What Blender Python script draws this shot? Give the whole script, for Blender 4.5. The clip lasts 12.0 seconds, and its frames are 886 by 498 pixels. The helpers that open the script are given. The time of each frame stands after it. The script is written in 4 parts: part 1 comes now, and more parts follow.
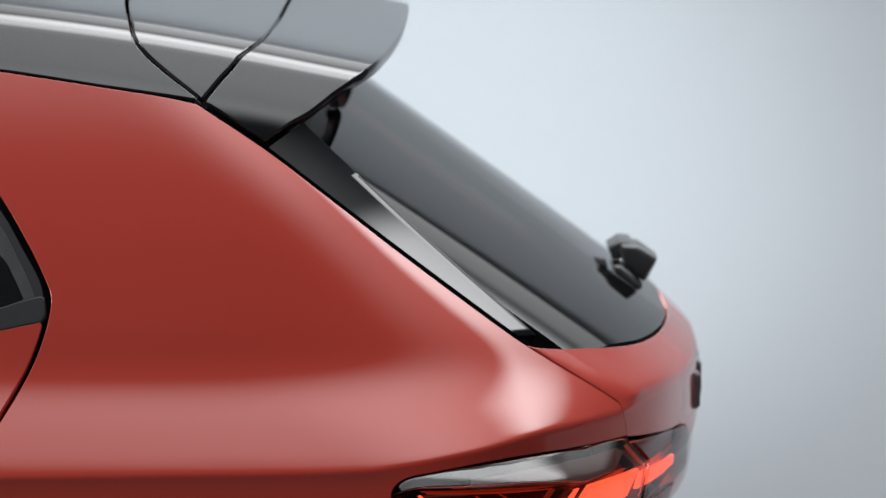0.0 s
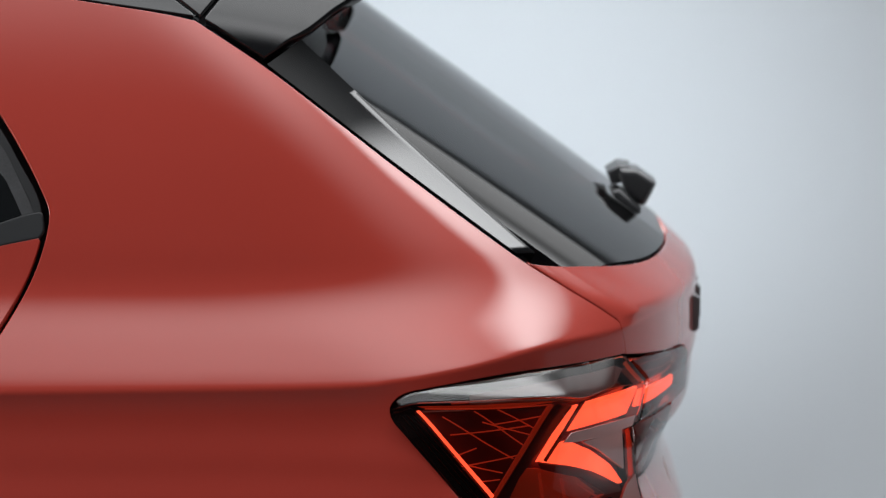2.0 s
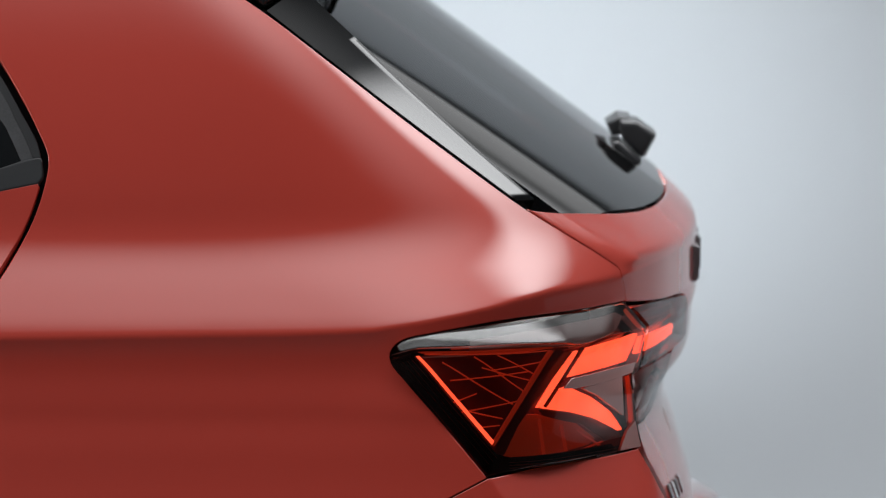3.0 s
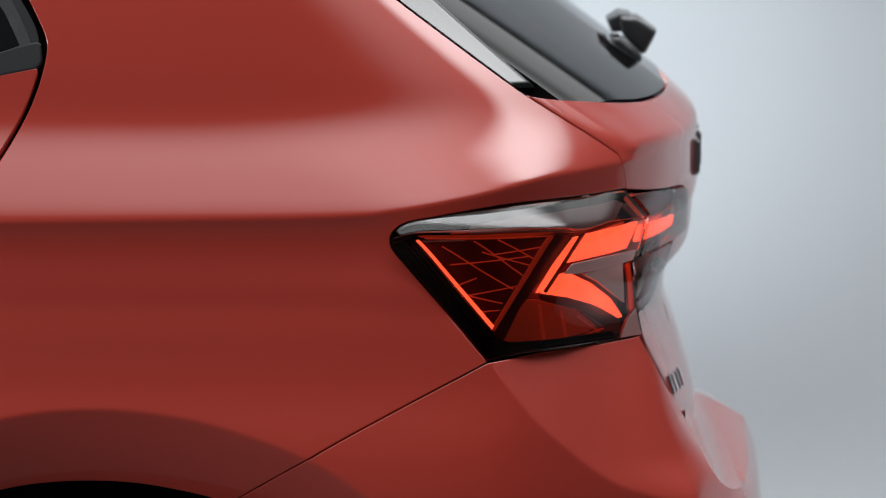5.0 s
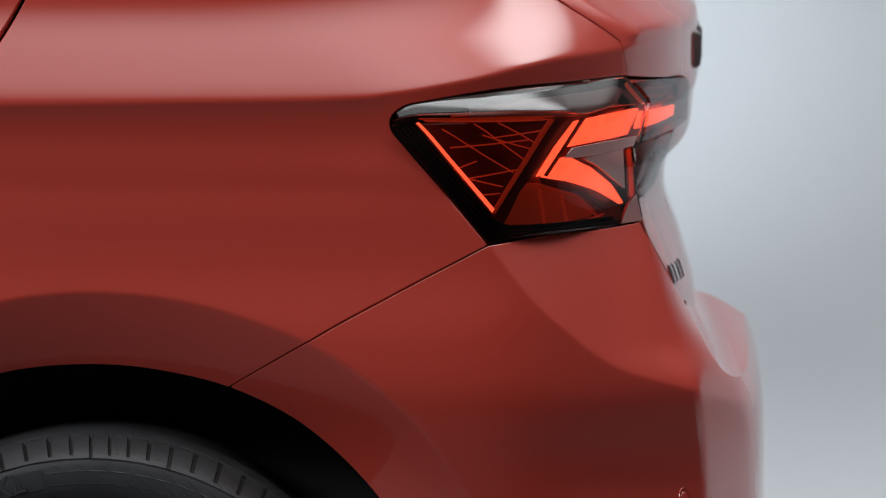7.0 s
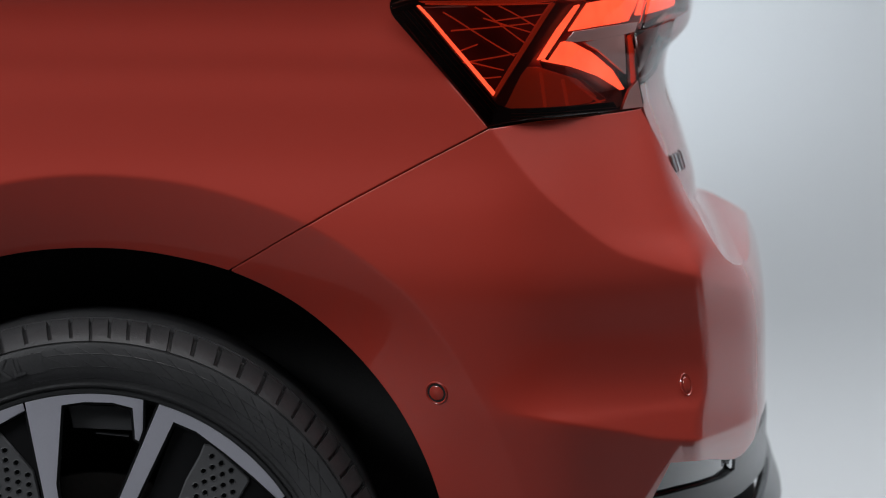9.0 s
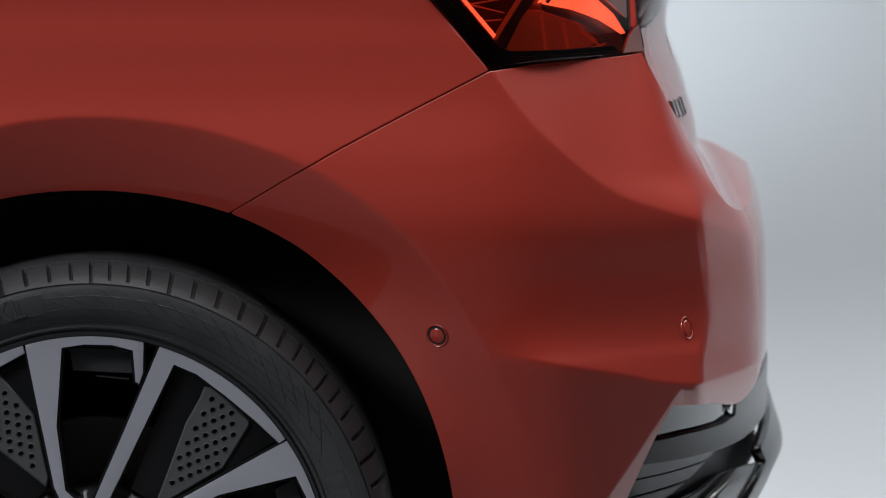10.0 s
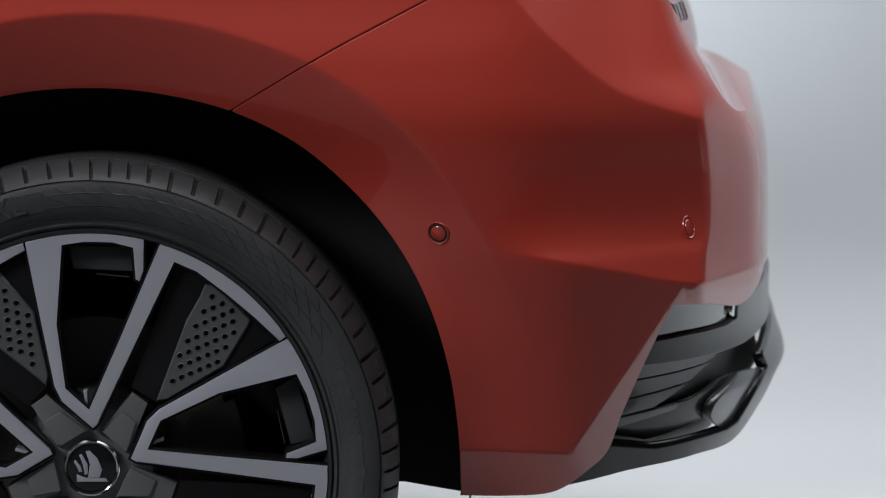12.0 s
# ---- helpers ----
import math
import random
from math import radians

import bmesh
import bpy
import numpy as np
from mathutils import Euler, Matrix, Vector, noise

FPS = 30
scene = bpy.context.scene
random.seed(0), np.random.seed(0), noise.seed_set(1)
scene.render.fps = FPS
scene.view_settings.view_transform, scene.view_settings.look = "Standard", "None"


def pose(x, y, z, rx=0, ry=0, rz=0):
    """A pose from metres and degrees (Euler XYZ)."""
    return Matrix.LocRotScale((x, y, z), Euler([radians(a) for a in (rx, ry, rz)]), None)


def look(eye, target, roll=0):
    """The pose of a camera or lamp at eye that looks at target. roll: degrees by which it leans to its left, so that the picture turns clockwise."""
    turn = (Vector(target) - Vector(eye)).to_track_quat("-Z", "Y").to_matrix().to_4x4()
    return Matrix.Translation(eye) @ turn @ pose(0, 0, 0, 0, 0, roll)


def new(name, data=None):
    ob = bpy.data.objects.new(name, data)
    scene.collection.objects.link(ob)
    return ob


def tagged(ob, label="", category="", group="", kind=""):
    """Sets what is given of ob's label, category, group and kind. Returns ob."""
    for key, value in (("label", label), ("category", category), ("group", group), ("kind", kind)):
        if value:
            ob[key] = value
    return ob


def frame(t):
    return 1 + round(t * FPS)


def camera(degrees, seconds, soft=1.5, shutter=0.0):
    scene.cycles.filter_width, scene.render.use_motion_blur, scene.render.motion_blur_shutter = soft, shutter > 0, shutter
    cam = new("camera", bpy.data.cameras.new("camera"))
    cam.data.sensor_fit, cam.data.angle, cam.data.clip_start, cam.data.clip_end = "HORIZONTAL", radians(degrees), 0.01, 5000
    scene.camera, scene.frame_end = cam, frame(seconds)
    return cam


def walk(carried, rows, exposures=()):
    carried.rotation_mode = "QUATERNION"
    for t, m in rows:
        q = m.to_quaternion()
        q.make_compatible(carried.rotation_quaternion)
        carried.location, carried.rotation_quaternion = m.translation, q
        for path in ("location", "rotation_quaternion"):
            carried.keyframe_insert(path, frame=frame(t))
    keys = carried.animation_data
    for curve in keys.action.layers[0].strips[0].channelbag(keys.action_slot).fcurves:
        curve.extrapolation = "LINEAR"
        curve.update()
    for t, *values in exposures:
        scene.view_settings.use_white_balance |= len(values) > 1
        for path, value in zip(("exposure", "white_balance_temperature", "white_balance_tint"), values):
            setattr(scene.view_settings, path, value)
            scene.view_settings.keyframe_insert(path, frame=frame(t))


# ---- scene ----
cam = camera(9.0, 12.0, soft=1.1)
ROWS = [
    (0.0, .3585, -5.666, 1.8024), (0.5, .3587, -5.6675, 1.7877), (1.0, .3591, -5.668, 1.7665), (1.5, .3594, -5.668, 1.7422),
    (2.0, .3599, -5.668, 1.7144), (2.5, .3600, -5.667, 1.6864), (3.0, .3601, -5.6655, 1.6575), (5.0, .3602, -5.6600, 1.5371),
    (5.5, .3603, -5.6588, 1.5066), (6.0, .3603, -5.6580, 1.4762), (6.5, .3602, -5.6580, 1.4477), (7.0, .3600, -5.6575, 1.4162),
    (9.0, .3593, -5.6550, 1.2961), (9.5, .3590, -5.6550, 1.2685), (10.0, .3587, -5.6550, 1.2373), (10.5, .3584, -5.6545, 1.2096),
    (11.0, .3581, -5.6535, 1.1796), (11.5, .3578, -5.6520, 1.1550), (12.0, .3576, -5.6504, 1.1321),
]
walk(cam, [(t, pose(x, y, z, 84)) for t, x, y, z in ROWS])
cam.data.dof.use_dof, cam.data.dof.focus_distance, cam.data.dof.aperture_fstop = True, 5.74, 6.5

# ---- studio light: every lamp is out of view, and fills are added ----
world = bpy.data.worlds.new("studio_dark")
world.use_nodes = True
world.node_tree.nodes["Background"].inputs["Color"].default_value = (.55, .62, .70, 1)
world.node_tree.nodes["Background"].inputs["Strength"].default_value = .02
scene.world = world


def area_lamp(name, eye, target, wide, high, watts, colour=(1, 1, 1), edge=0.0):
    """An unseen rectangular area lamp; edge: the share of its width over which it fades out at the sides."""
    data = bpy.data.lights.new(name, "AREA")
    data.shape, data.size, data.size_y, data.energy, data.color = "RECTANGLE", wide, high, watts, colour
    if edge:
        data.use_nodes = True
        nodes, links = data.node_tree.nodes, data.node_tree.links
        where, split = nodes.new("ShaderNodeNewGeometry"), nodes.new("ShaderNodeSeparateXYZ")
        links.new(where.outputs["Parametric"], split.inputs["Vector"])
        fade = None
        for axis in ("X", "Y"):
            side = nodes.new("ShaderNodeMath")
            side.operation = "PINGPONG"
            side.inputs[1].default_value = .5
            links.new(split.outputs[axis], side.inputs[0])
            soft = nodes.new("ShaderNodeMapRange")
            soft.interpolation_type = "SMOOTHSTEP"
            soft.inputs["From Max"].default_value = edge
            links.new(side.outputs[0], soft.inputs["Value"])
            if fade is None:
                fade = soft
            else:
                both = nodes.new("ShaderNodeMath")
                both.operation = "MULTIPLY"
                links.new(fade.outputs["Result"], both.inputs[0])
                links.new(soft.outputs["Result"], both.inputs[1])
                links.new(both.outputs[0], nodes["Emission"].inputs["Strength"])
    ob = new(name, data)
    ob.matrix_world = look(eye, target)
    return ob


area_lamp("overhead_softbox", (1.5, 1.35, 4.0), (1.5, 1.40, 1.0), 5.4, 2.9, 305, (.97, .985, 1), edge=.28)
# added fills at the rear, overhead and left; no such lamps are known
area_lamp("rear_fill", (2.0, 4.9, 4.7), (2.0, 4.9, 1.0), 7.0, 4.4, 120, (.97, .985, 1), edge=.3)
area_lamp("overhead_fill", (.5, -.9, 4.2), (.5, -.85, 1.0), 7.0, 5.4, 265, (.97, .985, 1), edge=.5)
area_lamp("left_fill", (-6.4, -5.6, 5.4), (0, 0, .9), 5.0, 3.0, 900, (.95, .98, 1), edge=.3)
# unseen spots on the backdrop; those to the right serve reflections
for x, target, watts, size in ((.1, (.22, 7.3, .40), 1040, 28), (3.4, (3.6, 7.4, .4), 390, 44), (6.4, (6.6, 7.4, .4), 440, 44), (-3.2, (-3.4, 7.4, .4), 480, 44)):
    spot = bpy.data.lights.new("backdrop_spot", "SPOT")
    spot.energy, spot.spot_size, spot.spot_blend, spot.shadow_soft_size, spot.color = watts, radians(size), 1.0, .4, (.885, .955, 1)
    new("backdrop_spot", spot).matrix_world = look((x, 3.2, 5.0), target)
# added spot: a brighter upper wall for the rear glass to reflect
spot = bpy.data.lights.new("upper_wall_fill", "SPOT")
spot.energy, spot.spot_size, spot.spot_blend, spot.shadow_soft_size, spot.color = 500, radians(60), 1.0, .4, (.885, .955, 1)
new("upper_wall_fill", spot).matrix_world = look((.8, 2.6, 5.6), (.8, 7.7, 4.0))
scene.view_settings.exposure = 0.0


# ---- materials ----
def material(name, colour, rough=.5, metal=0.0, coat=0.0, coat_rough=.05, ior=1.45, grain=0.0, grain_scale=300.0, bump=0.0, tint=.06, tint_scale=6.0):
    """A Principled surface with fine grain, a slow drift of tone and a fine relief."""
    m = bpy.data.materials.new(name)
    m.use_nodes = True
    nodes, links = m.node_tree.nodes, m.node_tree.links
    b = nodes["Principled BSDF"]
    b.inputs["Base Color"].default_value = (*colour, 1)
    b.inputs["Roughness"].default_value, b.inputs["Metallic"].default_value, b.inputs["IOR"].default_value = rough, metal, ior
    b.inputs["Coat Weight"].default_value, b.inputs["Coat Roughness"].default_value = coat, coat_rough
    place = nodes.new("ShaderNodeTexCoord")
    slow, fine = nodes.new("ShaderNodeTexNoise"), nodes.new("ShaderNodeTexNoise")
    slow.inputs["Scale"].default_value, slow.inputs["Detail"].default_value = tint_scale, 4
    fine.inputs["Scale"].default_value, fine.inputs["Detail"].default_value = grain_scale, 3
    for n in (slow, fine):
        links.new(place.outputs["Object"], n.inputs["Vector"])
    tone = nodes.new("ShaderNodeMapRange")
    tone.inputs["To Min"].default_value, tone.inputs["To Max"].default_value = 1 - tint, 1 + tint
    links.new(slow.outputs["Fac"], tone.inputs["Value"])
    speck = nodes.new("ShaderNodeMapRange")
    speck.inputs["To Min"].default_value, speck.inputs["To Max"].default_value = 1 - grain, 1 + grain
    links.new(fine.outputs["Fac"], speck.inputs["Value"])
    both = nodes.new("ShaderNodeMath")
    both.operation = "MULTIPLY"
    links.new(tone.outputs["Result"], both.inputs[0])
    links.new(speck.outputs["Result"], both.inputs[1])
    mul = nodes.new("ShaderNodeVectorMath")
    mul.operation = "SCALE"
    mul.inputs[0].default_value = colour
    links.new(both.outputs["Value"], mul.inputs["Scale"])
    links.new(mul.outputs["Vector"], b.inputs["Base Color"])
    if bump:
        relief = nodes.new("ShaderNodeBump")
        relief.inputs["Strength"].default_value, relief.inputs["Distance"].default_value = bump, .001
        links.new(fine.outputs["Fac"], relief.inputs["Height"])
        links.new(relief.outputs["Normal"], b.inputs["Normal"])
    return m


def glow(name, colour, strength, uneven=0.0):
    m = material(name, tuple(min(c, .8) for c in colour), .4)
    b = m.node_tree.nodes["Principled BSDF"]
    if uneven:
        nodes, links = m.node_tree.nodes, m.node_tree.links
        spread, level, place = nodes.new("ShaderNodeTexNoise"), nodes.new("ShaderNodeMapRange"), nodes.new("ShaderNodeTexCoord")
        spread.inputs["Scale"].default_value, spread.inputs["Detail"].default_value = 45, 2
        links.new(place.outputs["Object"], spread.inputs["Vector"])
        level.inputs["From Min"].default_value, level.inputs["From Max"].default_value = .3, .7
        level.inputs["To Min"].default_value, level.inputs["To Max"].default_value = strength * (1 - uneven), strength * (1 + uneven)
        links.new(spread.outputs["Fac"], level.inputs["Value"])
        links.new(level.outputs["Result"], b.inputs["Emission Strength"])
    b.inputs["Emission Color"].default_value, b.inputs["Emission Strength"].default_value = (*colour, 1), strength
    return m


def clear(name, tint, rough=.02, ior=1.5):
    """Thin tinted glass or plastic: light passes straight through, with a glossy skin."""
    m = bpy.data.materials.new(name)
    m.use_nodes = True
    nodes, links = m.node_tree.nodes, m.node_tree.links
    nodes.remove(nodes["Principled BSDF"])
    see, gloss, mix, rim = nodes.new("ShaderNodeBsdfTransparent"), nodes.new("ShaderNodeBsdfGlossy"), nodes.new("ShaderNodeMixShader"), nodes.new("ShaderNodeFresnel")
    see.inputs["Color"].default_value, gloss.inputs["Roughness"].default_value, rim.inputs["IOR"].default_value = (*tint, 1), rough, ior
    links.new(rim.outputs["Fac"], mix.inputs["Fac"])
    links.new(see.outputs["BSDF"], mix.inputs[1])
    links.new(gloss.outputs["BSDF"], mix.inputs[2])
    links.new(mix.outputs["Shader"], nodes["Material Output"].inputs["Surface"])
    return m


RED = material("red_paint", (.455, .042, .026), .50, 0, 1.0, .035, grain=.05, grain_scale=1500, tint=.03, tint_scale=3)
RED.node_tree.nodes["Principled BSDF"].inputs["Coat IOR"].default_value = 1.68
RED.node_tree.nodes["Principled BSDF"].inputs["Specular IOR Level"].default_value = .25
BLACK = material("gloss_black", (.010, .011, .012), .12, 0, 1.0, .03, ior=1.35, tint=.1)
BLACK.node_tree.nodes["Principled BSDF"].inputs["Coat IOR"].default_value = 1.52
SATIN = material("satin_black", (.028, .029, .031), .42, grain=.15, grain_scale=900, bump=.05)
# liner felt; also the black of sheets that stand for shade
LINER = material("felt_and_backing_black", (.022, .022, .023), .95, grain=.3, grain_scale=700, bump=.5)
RUBBER = material("tyre_rubber", (.055, .055, .058), .46, grain=.3, grain_scale=420, bump=.3, tint=.35, tint_scale=26)
SILVER = material("machined_alloy", (.60, .60, .69), .40, .45, .3, .1, grain=.05, grain_scale=800, tint=.05)
CYC = material("painted_cyclorama", (.555, .582, .61), .8, grain=.01, grain_scale=40, tint=.015, tint_scale=.6)
DARK_FLOOR = material("unseen_dark_floor", (.075, .077, .08), .6, grain=.1, grain_scale=60, tint=.2, tint_scale=2)
STUDIO = material("studio_wall_paint", (.09, .092, .096), .8, grain=.05, grain_scale=40, tint=.1, tint_scale=1)
LENS = clear("red_smoked_lens", (.80, .27, .21), .03, 1.6)
LENS_TOP = clear("clear_lamp_facet", (.72, .60, .59), .05, 1.65)
LENS_CLEAR = clear("smoked_lens", (.55, .45, .44), .03)
GLASS = clear("privacy_glass", (.05, .055, .06), .01, 1.9)
LED = glow("led_strip", (1, .25, .125), 1.9, .14)
GUIDE = glow("red_light_guide", (.6, .11, .04), .30)
DIM = glow("dim_light_guide", (.45, .075, .025), .28)
HOUSING = material("lamp_housing", (.115, .026, .018), .3, 0, .4)
DARK_ALLOY = material("dark_alloy", (.22, .222, .232), .32, .4, .3, grain=.1, grain_scale=600)
DISC = material("brake_steel", (.20, .18, .165), .4, .5, grain=.2, grain_scale=200)
# the reflector glows weakly itself, in place of LED light falling on it
AMBER = glow("amber_reflector_glow", (.55, .12, .035), .10)
# grey of lamp trim, and of strips painted as reflections on the cover
LAMP_GREY = material("grey_lamp_trim_and_sheen", (.48, .25, .235), .3, .1, .5)
FACET_GREY = material("grey_facet_backing", (.30, .26, .26), .35, .2, .4)
WHITE = material("plate_white", (.7, .7, .68), .4)
CHROME = material("bright_metal", (.62, .63, .65), .12, 1)
PLATE_GREY = material("dark_dimpled_metal", (.17, .172, .18), .32, .5, .3, grain=.1, grain_scale=600)
SLAT = material("satin_grey_plastic", (.055, .056, .060), .30, 0, .5, .08, grain=.1, grain_scale=900)
TRIM = material("moulded_black_trim", (.012, .012, .013), .22, 0, .12, .06, ior=1.30, grain=.1, grain_scale=900)

def curve(pts, soft=0.0):
    """A smooth curve through (a, b) pairs, for arrays; soft: the width over which its bends are evened out."""
    a, b = np.array([p[0] for p in pts], float), np.array([p[1] for p in pts], float)
    if soft:
        n = int((a[-1] - a[0]) / (soft / 4)) + 2
        g = np.linspace(a[0] - 4 * soft, a[-1] + 4 * soft, n)
        w = np.linspace(-3, 3, 49)
        k = np.exp(-w * w / 2)
        base = curve(pts)
        a, b = g, (np.array([base(g + soft * v) for v in w]) * (k / k.sum())[:, None]).sum(0)
    d = np.diff(b) / np.diff(a)
    m = np.zeros(len(a))
    m[0], m[-1] = d[0], d[-1]
    for i in range(1, len(a) - 1):
        m[i] = (d[i - 1] + d[i]) / 2 if soft else 0 if d[i - 1] * d[i] <= 0 else 2 * d[i - 1] * d[i] / (d[i - 1] + d[i])

    def at(v):
        v = np.asarray(v, float)
        w = np.clip(v, a[0], a[-1])
        i = np.clip(np.searchsorted(a, w, side="right") - 1, 0, len(a) - 2)
        h = a[i + 1] - a[i]
        t = (w - a[i]) / h
        r = ((1 + 2 * t) * b[i] + t * h * m[i]) * (1 - t) ** 2 + (t * t * (3 - 2 * t)) * b[i + 1] + t * t * (t - 1) * h * m[i + 1]
        return r + np.where(v < a[0], m[0] * (v - a[0]), 0) + np.where(v > a[-1], m[-1] * (v - a[-1]), 0)
    return at


def ramp(t, w):
    """A bend from 0 to slope one at t = 0, rounded over w."""
    return w * np.logaddexp(0, np.asarray(t, float) / w)


def step(t):
    t = np.clip(t, 0, 1)
    return t * t * (3 - 2 * t)


# ---- the car's skin: y as a function of x (to the rear) and z ----
CENTRE, HUB_Z = 0.88, 0.312
side_y = curve([(.15, .03), (.45, .012), (.55, .006), (.66, .0), (.72, .013), (.80, .045), (.88, .0635), (.90, .0660), (.925, .0680), (.945, .0660), (.965, .0715), (.985, .0838), (1.02, .1065), (1.045, .1235), (1.07, .1345), (1.10, .142), (1.14, .154), (1.2, .174), (1.3, .213), (1.36, .240), (1.46, .292)], .011)
side_fall = curve([(.15, 2.6), (.65, 2.6), (.9, 2.2), (1.4, 2.2)], .06)
rear_x = curve([(.15, .70), (.40, .730), (.55, .733), (.605, .731), (.632, .724), (.660, .709), (.69, .681), (.717, .656), (.76, .637), (.83, .625), (.90, .645), (.98, .656), (1.026, .652), (1.065, .625), (1.085, .60), (1.2, .408), (1.3, .264), (1.4, .122)], .014)
turn_x = curve([(.15, .30), (.92, .30), (.97, .285), (1.014, .213), (1.05, .045), (1.084, -.15), (1.14, -.20), (1.2, -.19), (1.29, -.19), (1.4, -.25)], .040)
bend = curve([(.15, 3), (.95, 3), (1.014, 3.4), (1.05, 4.3), (1.1, 6.0), (1.18, 8.5), (1.3, 12), (1.4, 12)], .03)
LIP_Z = 1.020
gate_base = curve([(.62, .640), (.70, .648), (.76, .634), (.83, .614), (.866, .620), (.888, .643), (.93, .648), (.98, .653), (1.2, .658)], .006)


def gate_x(z):
    """The tailgate's rear profile in the middle: upright, then folded forward over the lip."""
    return gate_base(z) - 1.15 * ramp(z - LIP_Z, .004)


shoulder_z = curve([(-.4, .9585), (-.0957, .9612), (.0787, .9636), (.20, .9654), (.2821, .9686), (.3112, .9730), (.381, .9848), (.4876, 1.0030), (.5561, 1.0072), (.66, 1.014)])
lip_z = curve([(.50, 1.0035), (.5561, 1.0072), (.59, 1.0115), (.62, 1.0140), (.66, 1.0150)])
fold_z = curve([(.36, .87), (.4095, .8170), (.4268, .7941), (.4556, .7596), (.4847, .7325), (.5139, .7080), (.5433, .6889), (.5729, .6768), (.6028, .6661), (.6229, .6592), (.6748, .632), (.74, .615)])
keel_z = curve([(.36, .545), (.401, .5376), (.4811, .5226), (.5394, .5098), (.5869, .4970), (.6296, .4915), (.74, .489)])
crease_x = curve([(.44, .606), (.5025, .613), (.520, .6175), (.5368, .6285), (.553, .635), (.568, .6372), (.6006, .6355), (.6312, .6295), (.6592, .6235), (.6875, .6205), (.7135, .6165), (.738, .611), (.7706, .602), (.795, .594), (.8178, .588), (.845, .58)])
corner_x = curve([(.40, .632), (.55, .6315), (.66, .6255), (.72, .613), (.77, .602), (.845, .580)], .02)
corner_y = curve([(.40, .140), (.60, .137), (.66, .135), (.74, .142), (.845, .160)], .02)
arch_r = curve([(-1.0, .460), (.50, .4615), (.66, .466), (.83, .4705), (1.02, .469), (1.25, .4640), (1.53, .4615), (3.5, .461)])


def form(x, z, rear):
    """The plain body: flat side, rounded corner, flat rear."""
    ys, xc, xr = side_y(z), turn_x(z), rear(z)
    s = np.clip((x - xc) / (xr - xc), 0, .999999)
    return ys + (CENTRE - ys) * (1 - (1 - s ** bend(z)) ** (1 / side_fall(z)))


def skin(x, z, rear=rear_x):
    """The side, wing and bumper: a crease under the shoulder, a flared arch, a folded bumper corner with a keel and a bottom chamfer."""
    x, z = np.asarray(x, float), np.asarray(z, float)
    under = shoulder_z(x) - z
    y = form(x, z + step((z - .80) / .145) * ramp(under, .0014), rear)
    y = y + .010 * (1 - .9 * step((x - .27) / .07)) * (1 - np.exp(-ramp(under, .0014) / .020)) * np.exp(-np.maximum(under, 0) / .06)
    # bumper corner: a flat flank that meets the turned rear along the crease
    xc = corner_x(z) + .35 * (crease_x(z) - corner_x(z))
    flank = corner_y(z) + 2.6 * (xc - corner_x(z)) + .72 * (x - xc) + 1.88 * ramp(x - xc, .0025 + .016 * step((z - .66) / .05)) + 30 * ramp(x - rear(z) + .017, .008)
    side = side_y(z)
    on = step((.92 - z) / .08)
    y = y + on * (side + ramp(flank - side, .022) - y)
    r = np.hypot(x, z - HUB_Z)
    y = y + .78 * ramp(arch_r(np.arctan2(z - HUB_Z, x)) - r, .0012) * step((z - .40) / .24)
    y = y + step((.90 - z) / .06) * .52 * ramp(z - fold_z(x), .0012)
    chamfer = .005 * np.logaddexp((.3225 - z) / .005, np.minimum((x - .5035) * .8215 - (z - .3432) * .57, .4865 - .2 * (x - .6128) - z) / .005)
    y = y + .5 * ramp(chamfer, .0012) * step((x - .34) / .03) * step((.60 - z) / .05)
    up = z - keel_z(x)
    crisp = .0012 + .010 * step((.44 - x) / .07)
    y = y + .28 * ramp(-up, crisp) - step((x - .38) / .12) * .015 * np.exp(-ramp(up, crisp) / .036)
    return y


gap_x = curve([(.96, .556), (.9775, .5548), (.9971, .5521), (1.0155, .545), (1.0311, .5237), (1.0545, .4878), (1.0839, .443), (1.11, .408)], .004)


def gate(x, z):
    """The tailgate's skin, which has its own profile over the lamps and meets the wing at the gap."""
    x, z = np.asarray(x, float), np.asarray(z, float)
    under = lip_z(x) - z
    ze = z + step((z - .93) / .03) * ramp(under, .0014)
    y = form(x, ze, gate_x)
    y = y + .003 * (1 - np.exp(-ramp(under, .0014) / .018)) * np.exp(-np.maximum(under, 0) / .06) * step((.75 - y) / .3)
    near = (1 - step((x - gap_x(z)) / .050)) * step((z - .965) / .02)
    y = y + near * (form(x, ze, rear_x) - form(x, ze, gate_x))
    # a flat strip beside the gap, over the lip
    beside = np.maximum(x - gap_x(z), 0)
    return y - .42 * (beside - ramp(beside - .026, .0012)) * (1 - step((beside - .05) / .06)) * step(-under / .012)


lens_edge = curve([(.30, .945), (.34, .9535), (.43, .9545), (.4866, .951), (.506, .9475), (.54, .951), (.578, .948)])


def lens(x, z):
    """The lamp's clear cover: a facet above its edge line leans inwards and meets the wing."""
    x, z = np.asarray(x, float), np.asarray(z, float)
    up = z - lens_edge(x)
    base = form(x, z, rear_x)
    base = base - step((.915 - z) / .03) * step((x - .50) / .02) * ramp(base - form(.515, z, rear_x) - 1.35 * (x - .515), .004)
    return base - .002 + (.85 + .40 * step((x - .34) / .16)) * ramp(up, .0015) + .03 * ramp(-up, .0015)


